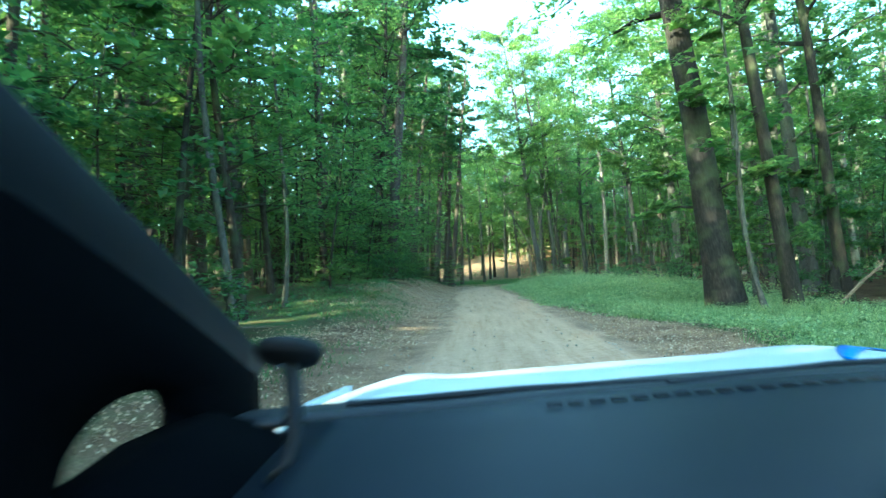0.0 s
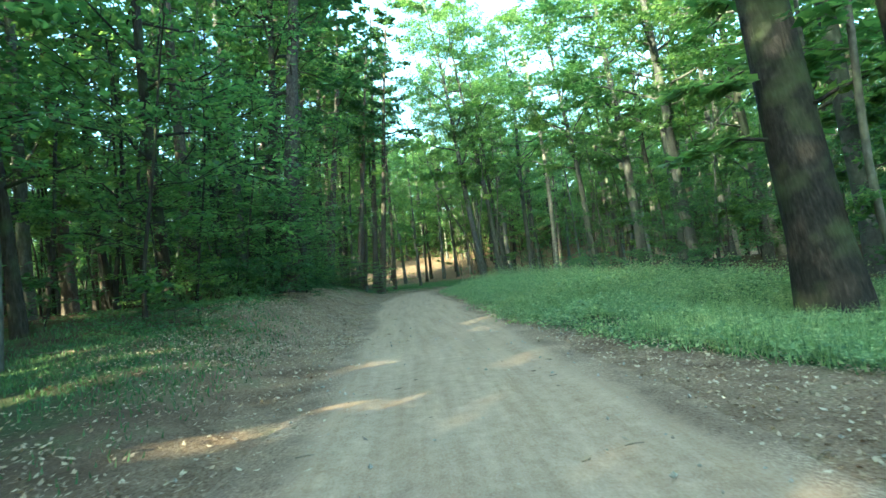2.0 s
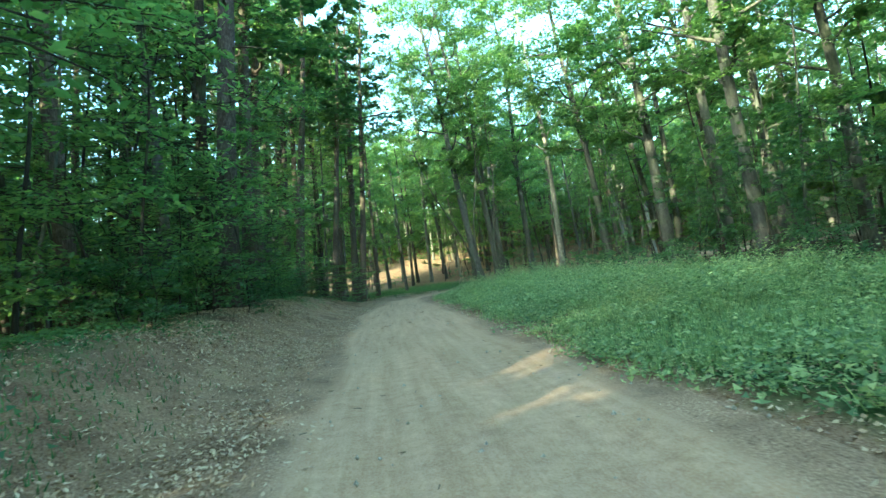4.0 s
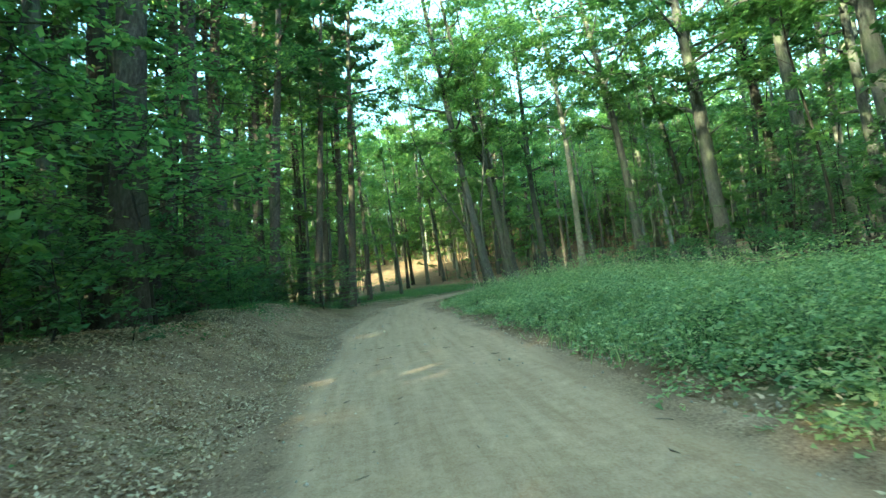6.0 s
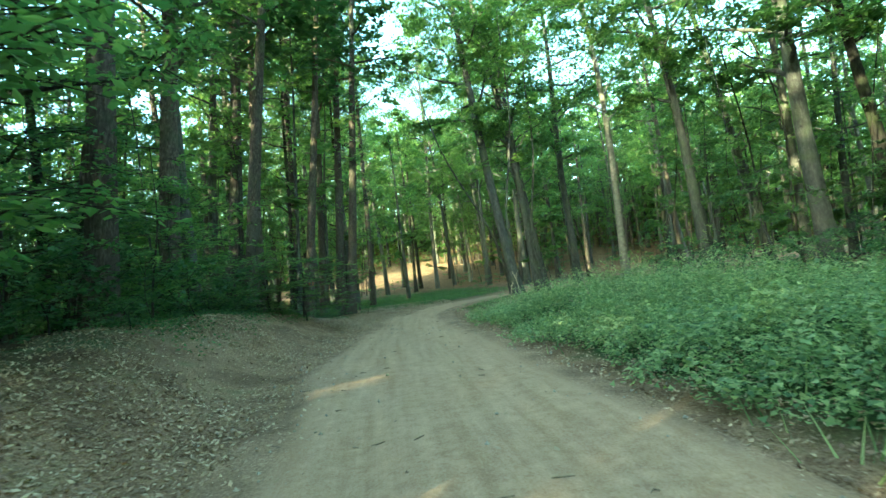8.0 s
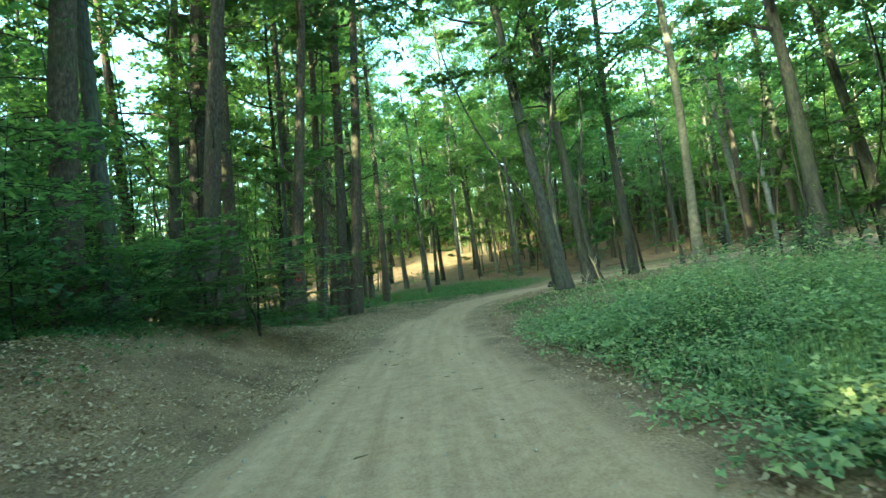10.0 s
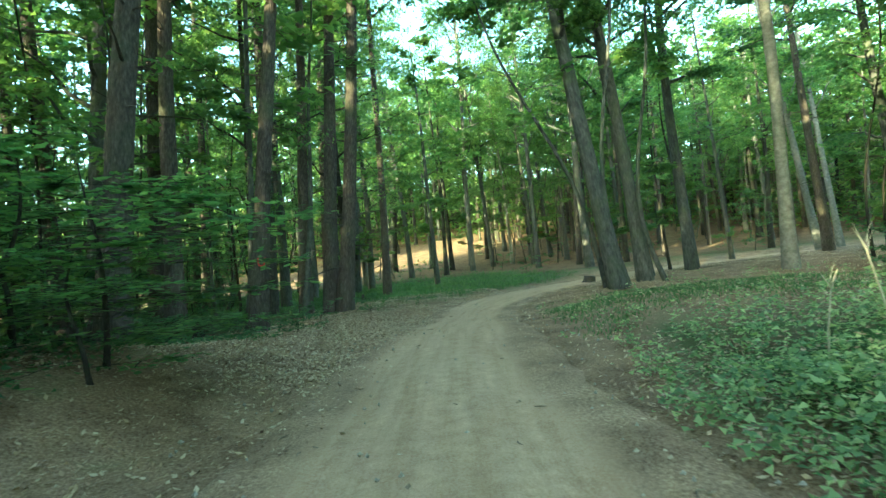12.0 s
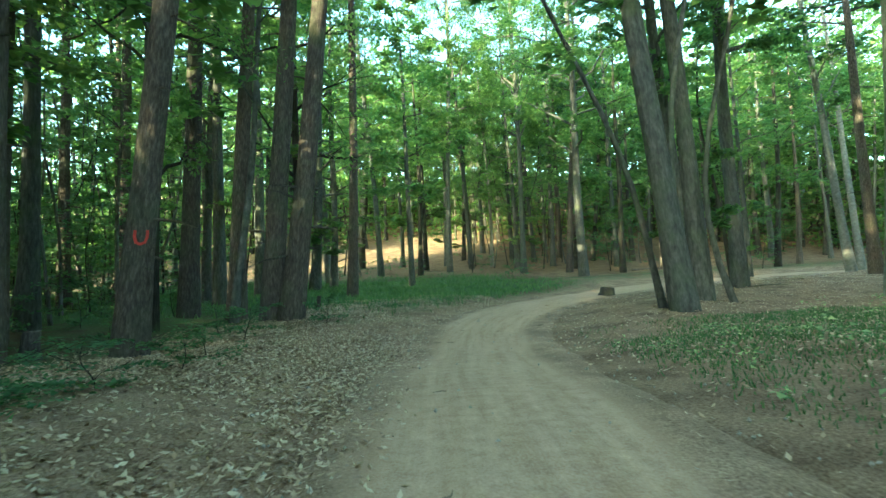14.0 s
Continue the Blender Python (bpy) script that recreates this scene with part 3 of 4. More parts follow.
for x, y in ((-6.5, 67), (-3.2, 74.5), (-1.5, 88), (-2.5, 80), (27, 101), (-4.9, 53.2), (-6.3, 38.6), (14, 107), (22, 105), (20, 113), (26, 119), (4.5, 101), (11, 102.5), (17, 98.5), (0.2, 95)):
    plant("spreading", x, y, thick=0.5, tall=31 if y < 94 else 37, lean=(rng.uniform(-3, 1), rng.uniform(-2, 2)), rng=rng)
for x, y in ((21.0, 44.5), (20.0, 58), (17.5, 70.5)):
    plant("spreading", x, y, thick=0.58, tall=29, lean=(rng.uniform(-4, -2), rng.uniform(-1, 2)), rng=rng)
for x, y, wide, h in ((-0.6, 50.0, 0.075, 2.3), (-1.2, 49.2, 0.08, 2.2), (-0.4, 49.3, 0.06, 1.5), (-1.8, 50.4, 0.075, 2.7)):
    plant("sapling", x, y, thick=wide, tall=h, rng=rng)
for x, y in ((0.2, 62.0), (1.6, 65.0), (-0.6, 63.4), (-2.6, 62.6)):
    plant("bush", x, y, thick=0.02, tall=0.8, rng=rng)
for x, y in ((-4.5, 22), (-4.8, 26.5), (-4.2, 30.2)):
    plant("sapling", x, y, thick=0.1, tall=8.5, lean=(4, 0), rng=rng)
for x, y in ((17.5, 30), (20, 35), (24, 44), (26, 58), (27, 68), (15.5, 24)):
    plant("beech", x, y, lean=(rng.uniform(-5, -1), rng.uniform(-2, 2)), rng=rng)
# added sunward of the track, mostly unseen, to stop sun streaks on it
for x, y in ((-14.3, 11), (-15.5, 14.6), (-11, 11.2), (-9.4, 9.6), (-8.1, 13.1)):
    plant("thicket", x, y, tall=8, rng=rng)
scatter(["pine", "beech", "pine", "pole"], 20, (-26, -5), (14, 44), lambda x, y, d: d < -8, 2.6, rng)
scatter(["pine", "pole"], 26, (-30, -5), (44, 84), lambda x, y, d: d < -8, 2.6, rng)
scatter(["beech", "pale", "pole"], 30, (14, 48), (12, 90), lambda x, y, d: d > 15, 3.0, rng)
scatter(["far", "far", "far", "pine"], 120, (-55, 75), (84, 150), lambda x, y, d: d < -10 and not sun_lane(x, y) and (rng.random() < 0.35 or not west_gap(x, y)), 3.6, rng)
scatter(["far"], 26, (-60, -24), (10, 90), lambda x, y, d: (y < 36 or rng.random() < 0.1) and not sun_lane(x, y), 4.0, rng)
scatter(["far"], 44, (36, 90), (20, 110), lambda x, y, d: d > 14, 4.0, rng)
# unseen trees behind the start, the next row too, added only for shade
scatter(["far", "pine"], 16, (-10, 40), (-36, 2), lambda x, y, d: abs(d) > 7, 3.5, rng)
scatter(["far", "far", "shade"], 34, (-36, -6), (-34, 12), lambda x, y, d: d < -6.5, 3.0, rng)
scatter(["far"], 12, (-40, -16), (8, 50), lambda x, y, d: True, 3.0, rng)
scatter(["pole"], 60, (-28, -4), (6, 90), lambda x, y, d: d < -6.5, 1.2, rng)
scatter(["pole"], 25, (14, 45), (12, 100), lambda x, y, d: d > 14, 1.6, rng)
scatter(["thicket"], 26, (-25, -4), (4, 90), lambda x, y, d: d < -6.5 and not 14 < y < 40, 1.5, rng)
# unseen tall thickets, added to catch low sun before the road
scatter(["thicket"], 16, (-30, -8), (-26, 4), lambda x, y, d: d < -8, 2.0, rng, tall=8)
scatter(["thicket"], 16, (14, 36), (24, 52), lambda x, y, d: d > 12, 1.5, rng)
scatter(["thicket"], 36, (12, 45), (12, 100), lambda x, y, d: d > 12 and (y < 50 or d > 24), 1.5, rng)
# row added to shade the first stretch of road, mostly out of view
for x, y in ((-8.6, 0.8), (-10, 2.6), (-8.4, 6.0), (-10.6, 5.2), (-9.0, 17.5), (-7.6, 19.5), (-11.5, -1.5)):
    plant("thicket", x, y, tall=7, rng=rng)
# added in the west to block low sun from the floor past the bend
scatter(["far"], 14, (-48, -16), (62, 98), lambda x, y, d: d < -12 and not sun_lane(x, y), 3.5, rng)
scatter(["bush"], 45, (-14, 44), (94, 140), lambda x, y, d: d < -12 and not sun_lane(x, y), 1.5, rng)
scatter(["bush"], 30, (-10, 0), (20, 62), lambda x, y, d: -7.5 < d < -4.2, 0.7, rng, tall=0.6, thick=0.02)
scatter(["bush"], 34, (-9, 0), (26, 50), lambda x, y, d: -8 < d < -5, 0.6, rng, tall=1.5)
scatter(["thicket"], 12, (-16, -4), (38, 62), lambda x, y, d: d < -7, 1.1, rng, tall=6.5)
scatter(["pine", "pole", "stem", "stem"], 26, (-24, -7), (19, 42), lambda x, y, d: d < -8, 1.5, rng)
scatter(["thicket"], 16, (-30, -15), (56, 80), lambda x, y, d: True, 1.2, rng, tall=4.5)
scatter(["bush"], 40, (-16, -3), (4, 90), lambda x, y, d: d < -4.5, 0.9, rng)
scatter(["bush"], 25, (8, 40), (10, 62), lambda x, y, d: d > 7, 1.0, rng)
scatter(["bush"], 14, (10, 24), (20, 52), lambda x, y, d: 9 < d < 18, 0.8, rng, tall=1.2)
scatter(["stem"], 100, (-30, -5), (30, 96), lambda x, y, d: d < -8 and x < -4, 0.9, rng)
scatter(["thicket"], 30, (-34, -9), (58, 98), lambda x, y, d: d < -8 and not sun_lane(x, y), 1.5, rng)
scatter(["stem"], 36, (-6, 45), (102, 132), lambda x, y, d: d < -14 and not sun_lane(x, y), 1.2, rng)
scatter(["stem"], 70, (16, 50), (24, 84), lambda x, y, d: d > 13, 1.2, rng)
scatter(["pine", "stem", "stem", "stem"], 60, (-30, -6), (60, 94), lambda x, y, d: d < -9 and not sun_lane(x, y), 1.3, rng)
scatter(["far"], 14, (-44, -14), (66, 100), lambda x, y, d: d < -12 and not sun_lane(x, y), 2.6, rng)
scatter(["thicket"], 22, (-30, -9), (62, 92), lambda x, y, d: d < -9 and not sun_lane(x, y), 1.5, rng, tall=7)
scatter(["stem"], 22, (-6, 44), (100, 116), lambda x, y, d: d < -5 and not sun_lane(x, y), 1.2, rng)
scatter(["far"], 46, (24, 90), (92, 150), lambda x, y, d: d < -6, 3.2, rng)
scatter(["far"], 22, (-8, 42), (130, 158), lambda x, y, d: not sun_lane(x, y), 3.2, rng, tall=27)
# mostly unseen, added to keep sun off the thick trunk and the verge
scatter(["far"], 14, (-24, -8), (-14, 2), lambda x, y, d: True, 2.6, rng)
scatter(["thicket"], 26, (24, 70), (90, 130), lambda x, y, d: d < -6, 1.8, rng)


# ---- what grows and lies on the ground ----
def places(rng, count, xs, ys, weight):
    """Random places of the plan, kept with the chance that weight(x, y, d) gives."""
    out, need = [], count
    while need > 0:
        x, y = rng.uniform(*xs, 20000), rng.uniform(*ys, 20000)
        d = from_road(x, y)
        keep = rng.uniform(0, 1, len(x)) < weight(x, y, d)
        p = np.stack([x, y, d], 1)[keep][:need]
        out.append(p)
        need -= len(p)
        if not len(p):
            break
    p = np.concatenate(out)
    return p[:, 0], p[:, 1], height(p[:, 0], p[:, 1], p[:, 2]), p[:, 2]


def stuff(name, v, f, mat, label, category):
    return tagged(new(name, mesh_from(name, v, f, mat)), label, category, kind="stuff")


def patchy(x, y, seed, low=-0.2, high=0.4):
    return smooth(low, high, wobble(x * 0.8, y * 0.8, seed))


nrng = np.random.default_rng(12)
# herbs of the verge: upright stems with pairs of leaves
x, y, z, d = places(nrng, 15000, (2, 20), (5, 60), lambda x, y, d: smooth(1.75, 2.7, d - 1.7 * (1 - smooth(11, 22, y)) + 0.4 * wobble(x * 1.5, y * 1.5, 6)) * (1 - smooth(7.5, 12.5, d)) * (0.6 + 0.4 * patchy(x, y, 8)) * (1 - smooth(44, 53, y) * 0.95))
tall = nrng.uniform(0.25, 0.62, len(x)) * (0.5 + 0.4 * smooth(2.0, 4.2, d)) * (1 + 0.9 * np.exp(-((x - 8.8) / 2.6) ** 2 - ((y - 43) / 4.0) ** 2)) * (1 - 0.4 * smooth(46, 53, y)) * (0.45 + 0.55 * smooth(14, 26, y)) * (0.45 + 0.75 * patchy(x * 2.2, y * 2.2, 14, -0.7, 0.7) + 0.55 * patchy(x * 5.5, y * 5.5, 17, -0.5, 0.6)) * np.where(nrng.uniform(0, 1, len(x)) < 0.05, 1.7, 1.0)
per = 22
u = nrng.uniform(0.2, 1.0, (len(x), per)) ** 0.8
r = nrng.normal(0, 0.1, (len(x), per, 2)) * (1.15 - 0.6 * u[..., None])
at = np.stack([x[:, None] + r[..., 0], y[:, None] + r[..., 1], z[:, None] + u * tall[:, None]], -1).reshape(-1, 3)
v, f = leaves(nrng, at, nrng.choice([0.04, 0.05, 0.065, 0.085], len(at)), 0.72, 0.5, True)
stuff("verge_herbs", v, f, HERB, "dense fresh-green nettles and herbs on the verge", "undergrowth")


def blades(rng, x, y, z, long, wide):
    n = len(x)
    a = rng.uniform(0, 6.283, n)
    h = long * rng.uniform(0.5, 1.2, n)
    side = np.stack([np.cos(a), np.sin(a), np.zeros(n)], 1) * wide
    foot = np.stack([x, y, z], 1)
    bend = rng.normal(0, 0.3, (n, 2)) * h[:, None]
    tip = foot + np.column_stack([bend, h])
    v = np.stack([foot - side, foot + side, tip], 1).reshape(-1, 3)
    return v, np.arange(3 * n).reshape(-1, 3)


x, y, z, d = places(nrng, 26000, (2, 18), (5, 54), lambda x, y, d: (1 - smooth(41, 48, y)) * smooth(1.8, 3.0, d - 1.7 * (1 - smooth(11, 22, y))) * (1 - smooth(6, 11, d)) * patchy(x * 1.3, y * 1.3, 21, -0.3, 0.5))
stuff("verge_grass", *blades(nrng, x, y, z, 0.36, 0.009), HERB, "tall pale green grass among the verge herbs", "grass")
x, y, z, d = places(nrng, 22000, (-25, 18), (60, 102), lambda x, y, d: smooth(2.3, 3.6, -d) * (1 - smooth(24, 40, -d)) * smooth(66, 76, y + 0.3 * x) * (1 - smooth(10, 17, x)) * (1 - smooth(92, 102, y)) * (0.4 + 0.6 * patchy(x, y, 3)))
stuff("grass_behind_bend", *blades(nrng, x, y, z, 0.2, 0.022), GRASS, "dark green grass strip beside the bend", "grass")
x, y, z, d = places(nrng, 10000, (-14, 0), (0, 26), lambda x, y, d: smooth(2.6, 3.8, -d) * (1 - smooth(7, 10, -d)) * (1 - smooth(20, 26, y)) * patchy(x, y, 5, -0.4, 0.3))
stuff("grass_by_start", *blades(nrng, x, y, z, 0.085, 0.01), GRASS, "short dark grass beside the track", "grass")
x, y, z, d = places(nrng, 24000, (4, 24), (42, 62), lambda x, y, d: smooth(1.9, 2.8, d) * (1 - smooth(7, 12, d)) * patchy(x, y, 9, -0.6, 0.1))
stuff("grass_inside_bend", *blades(nrng, x, y, z, 0.075, 0.011), GRASS, "thin green grass inside the bend", "grass")

x, y, z, d = places(nrng, 16000, (-10, 0), (20, 64), lambda x, y, d: smooth(3.2, 4.6, -d) * (1 - smooth(7, 10, -d)) * patchy(x * 1.5, y * 1.5, 5, -0.1, 0.5))
at = np.stack([x, y, z + nrng.uniform(0.02, 0.16, len(x))], 1)
stuff("bank_herbs", *leaves(nrng, at, 0.07, 0.7, 0.6, True), LEAF_SHADED, "low dark green herbs and seedlings on the bank", "undergrowth")

# dead leaves
x, y, z, d = places(nrng, 95000, (-10, 8), (4, 74), lambda x, y, d: smooth(1.1 - 0.4 * smooth(40, 50, y), 2.5 - 0.6 * smooth(40, 50, y), -d) * (1 - smooth(3.8, 6.2, -d - 2.0 * smooth(42, 52, y) + 0.8 * wobble(x * 1.2, y * 1.2, 7))) * (0.2 + 0.8 * patchy(x * 1.4, y * 1.4, 2, -0.4, 0.4)) * (0.3 + 0.7 * smooth(8, 24, y)))
at = np.stack([x, y, z + 0.015 + 0.03 * nrng.uniform(0, 1, len(x))], 1)
stuff("leaf_litter_bank", *leaves(nrng, at, 0.062 + 0.008 * smooth(40, 54, y), 0.72, 0.5), LITTER, "dry brown beech leaves strewn over the bank", "leaf litter")
x, y, z, d = places(nrng, 36000, (4, 34), (42, 90), lambda x, y, d: smooth(1.1, 2.4, d) * (1 - smooth(12, 20, d)) * (0.4 + 0.6 * patchy(x, y, 4, -0.5, 0.2)))
at = np.stack([x, y, z + 0.015 + 0.03 * nrng.uniform(0, 1, len(x))], 1)
stuff("leaf_litter_bend", *leaves(nrng, at, 0.07, 0.78, 0.6), LITTER, "dry brown leaves on the floor inside the bend", "leaf litter")

x, y, z, d = places(nrng, 15000, (2, 14), (4, 50), lambda x, y, d: smooth(1.4, 2.2, d) * (1 - smooth(3.0, 4.2, d - 1.6 * (1 - smooth(11, 20, y)))))
at = np.stack([x, y, z + 0.015 + 0.02 * nrng.uniform(0, 1, len(x))], 1)
stuff("leaf_litter_verge", *leaves(nrng, at, 0.06, 0.72, 0.6), LITTER, "small dry leaves along the verge's bare edge", "leaf litter")
x, y, z, d = places(nrng, 700, (-2, 14), (3, 74), lambda x, y, d: (np.abs(d) < 1.7) * (0.15 + 0.85 * smooth(0.8, 1.6, np.abs(d))))
at = np.stack([x, y, z + 0.035], 1)
stuff("leaves_on_track", *leaves(nrng, at, 0.06, 0.85, 0.6), LITTER, "few dry leaves blown onto the sandy track", "leaf litter")

# deep woods all round, past the single trees
def ring(x, y, near, far):
    """1 in the belt of wood round the drive, between two distances from it."""
    r = np.hypot(x - 6, np.maximum(0, np.abs(y - 40) - 40))
    return smooth(near, near + 8, r) * (1 - smooth(far, far + 15, r))


def open_west(x, y):
    """Lower growth to the west, over which the low sun comes in."""
    return (x < -25) * smooth(34, 46, y) * (1 - smooth(98, 112, y))


x, y, z, d = places(nrng, 300000, (-130, 145), (-95, 215), lambda x, y, d: ring(x, y, 50, 95) * (np.abs(d) > 12) * ~sun_lane(x, y) * (0.35 + 0.65 * smooth(-10, 30, y)) * (1 - 0.45 * open_west(x, y)) * (0.5 + 0.5 * patchy(x * 0.3, y * 0.3, 1)))
lift = nrng.uniform(0.02, 1, len(x)) ** 1.5 * (18 + 8 * smooth(85, 110, y) + 6 * smooth(40, 60, x) + 5 * wobble(x * 0.5, y * 0.5, 2)) * (1 - 0.55 * np.maximum(west_gap(x, y), open_west(x, y)))
v, f = leaves(nrng, np.stack([x, y, z + lift], 1), 0.68, 0.4, 0.6, True)
stuff("deep_woods", v, f, LEAF, "distant green woodland foliage", "woodland")
x, y, z, d = places(nrng, 420, (-120, 135), (-95, 180), lambda x, y, d: ring(x, y, 46, 80) * (np.abs(d) > 10) * ~sun_lane(x, y))
pieces = []
for a, b, c in zip(x, y, z):
    top = np.array([a + nrng.normal(0, 0.7), b + nrng.normal(0, 0.7), c + nrng.uniform(15, 22)])
    foot = np.array([a, b, c - 0.2])
    pieces.append(tube([foot, (foot + top) / 2 + nrng.normal(0, 0.15, 3), top], np.array([1.0, 0.7, 0.3]) * nrng.uniform(0.12, 0.3), 6))
v, f = joined(pieces)
stuff("deep_woods_trunks", v, f, BARK_DARK, "distant dark tree trunks", "woodland")


# ---- single small things ----
def plain(name, color, rough=0.6, spec=0.4, grain=40.0, vary=0.25, metal=0.0):
    m, n, l, b = material(name, rough, spec)
    fine = noise_tex(n, l, grain, 4, 0.6)
    lo, hi = (tuple(c * (1 - vary) for c in color), tuple(min(1, c * (1 + vary)) for c in color))
    l.new(ramp(n, l, fine, [(0.3, lo), (0.7, hi)]), b.inputs["Base Color"])
    b.inputs["Metallic"].default_value = metal
    bump(n, l, b, fine, 0.15, 0.002)
    return m


WOOD_DEAD = bark_material("dead_wood", (0.07, 0.055, 0.04), (0.16, 0.125, 0.09), (0.30, 0.25, 0.19), (2, 2, 8), 6, 0.02)
PAINT_RED = plain("red_marking_paint", (0.42, 0.045, 0.03), 0.7, 0.3, 30, 0.35)


def stump(x, y, wide, tall):
    rng = np.random.default_rng(3)
    root = new("tree_stump")
    u = np.array([-0.1, 0.0, 0.35, 0.8, 1.0])
    pts = np.column_stack([0.05 * u, 0.02 * u, u * tall])
    v, f = tube(pts, wide / 2 * np.array([1.5, 1.3, 1.05, 0.97, 0.93]), 14, 0.05, rng)
    child("bark", mesh_from("bark", v, f, BARK_PINE, True), root)
    a = np.linspace(0, 2 * math.pi, 14, endpoint=False)
    top = np.column_stack([np.cos(a) * wide * 0.455 + 0.05, np.sin(a) * wide * 0.455 + 0.02, tall * (0.985 + 0.05 * np.sin(3 * a))])
    v = np.vstack([top, [[0.05, 0.02, tall * 1.01]]])
    f = np.array([[i, (i + 1) % 14, 14] for i in range(14)])
    child("cut_face", mesh_from("cut_face", v, f, WOOD_DEAD), root, "weathered sawn top of the stump")
    root.matrix_basis = pose(x, y, float(height(x, y)))
    return tagged(root, "low weathered tree stump on leaf litter", "stump", "tree stumps")


for x, y, wide, tall in ((13.1, 73.2, 0.62, 0.34), (-3.3, 61.0, 0.3, 0.5), (1.15, 69.0, 0.13, 0.42)):
    stump(x, y, wide, tall)


def snag(x, y, wide, tall):
    """A broken trunk with a splintered top."""
    rng = np.random.default_rng(21)
    u = np.array([-0.1, 0.0, 0.2, 0.45, 0.7, 0.85])
    v, f = tube(np.column_stack([0.12 * u, 0.05 * u, u * tall]), wide / 2 * np.array([1.5, 1.35, 1.05, 0.9, 0.72, 0.5]), 10, 0.09, rng)
    pieces = [(v, f)]
    for k in range(5):
        a = k * 1.3
        p = np.array([0.1 + math.cos(a) * wide * 0.24, 0.04 + math.sin(a) * wide * 0.24, 0.66 * tall])
        pieces.append(tube([p, p + [0.02, 0, 0.16 * tall], p + [0.03, 0.01, (0.22 + 0.22 * rng.uniform()) * tall]], [wide * 0.2, wide * 0.13, 0.006], 5))
    v, f = joined(pieces)
    ob = new("broken_trunk", mesh_from("broken_trunk", v, f, BARK_DARK, True))
    ob.matrix_basis = pose(x, y, float(height(x, y)))
    return tagged(ob, "dark splintered trunk stub among verge herbs", "stump", "tree stumps")


snag(13.7, 20.1, 0.45, 1.3)


def fallen_branch(x, y, yaw, long, thick, seed, lift=0.0):
    rng = np.random.default_rng(seed)
    u = np.linspace(0, 1, 7)
    way = np.array([math.cos(yaw), math.sin(yaw)])
    p = np.array([x, y]) + np.outer(u * long, way) + rng.normal(0, 0.03 * long, (7, 2))
    z = height(p[:, 0], p[:, 1]) + thick * 0.4 + lift * u
    pieces = [tube(np.column_stack([p, z]), thick / 2 * (1 - 0.7 * u), 7, 0.05, rng)]
    for k in range(3):
        i = 2 + k
        side = np.array([-way[1], way[0]]) * rng.choice([-1, 1])
        q = np.stack([p[i], p[i] + (way + side) * 0.1 * long, p[i] + (way + side * 1.2) * 0.2 * long])
        zz = height(q[:, 0], q[:, 1]) + thick * np.array([0.4, 0.6, 0.5]) + lift * u[i]
        pieces.append(tube(np.column_stack([q, zz]), thick * np.array([0.22, 0.15, 0.05]), 5))
    v, f = joined(pieces)
    ob = new("fallen_branch", mesh_from("fallen_branch", v, f, WOOD_DEAD, True))
    return tagged(ob, "grey fallen branch lying on the forest floor", "branch", "fallen branches")


for n, (x, y, yaw, long, thick) in enumerate(((-5.5, 12.8, 0.4, 1.8, 0.05), (-4.4, 19.0, 2.6, 1.3, 0.04), (-6.5, 24.0, 0.2, 2.2, 0.07), (-3.8, 44.5, 0.9, 1.4, 0.05), (17.5, 70.0, 0.3, 2.0, 0.08), (22.5, 73.0, 2.9, 1.8, 0.07), (26.0, 96.0, 0.1, 3.0, 0.22), (24.0, 66.0, 0.25, 3.2, 0.12), (11.8, 16.2, 0.9, 1.5, 0.06), (8.0, 104.0, 0.2, 2.4, 0.12))):
    fallen_branch(x, y, yaw, long, thick, 40 + n)


def leaning_branch():
    rng = np.random.default_rng(5)
    a, b = np.array([12.0, 17.6, float(height(12.0, 17.6))]), np.array([15.6, 17.2, 4.6])
    u = np.linspace(0, 1, 9)[:, None]
    p = a + (b - a) * u + np.array([0, 0, -0.5]) * np.sin(u * math.pi) + rng.normal(0, 0.04, (9, 3))
    pieces = [tube(p, 0.06 * (1 - 0.75 * u[:, 0]), 7, 0.05, rng)]
    for i in (3, 4, 5, 6):
        w = rng.normal(0, 0.4, 3) + [0.3, 0, 0.45]
        pieces.append(tube([p[i], p[i] + w * 0.5, p[i] + w * 1.1 + [0, 0, 0.1]], [0.02, 0.014, 0.005], 5))
    v, f = joined(pieces)
    ob = new("dead_branch", mesh_from("dead_branch", v, f, WOOD_DEAD, True))
    return tagged(ob, "dead grey branch leaning between two trees", "branch")


leaning_branch()


def dry_stalk(x, y, tall, lean):
    p = np.array([[0, 0, -0.05], [lean * 0.35, 0.02, tall * 0.45], [lean * 0.8, 0.03, tall * 0.8], [lean * 1.3, 0.02, tall]])
    pieces = [tube(p, [0.012, 0.01, 0.007, 0.004], 5)]
    for k in range(3):
        b = p[2] + [0, 0, 0.04 * k]
        pieces.append(tube([b, b + [0.05 * (-1) ** k, 0.02, 0.1], b + [0.09 * (-1) ** k, 0.02, 0.17]], [0.005, 0.004, 0.002], 4))
    v, f = joined(pieces)
    ob = new("dry_stalk", mesh_from("dry_stalk", v, f, plain("straw", (0.42, 0.36, 0.24), 0.8, 0.2), True))
    ob.matrix_basis = pose(x, y, float(height(x, y)))
    return tagged(ob, "pale dry plant stalk standing among verge herbs", "plant stalk", "dry stalks")


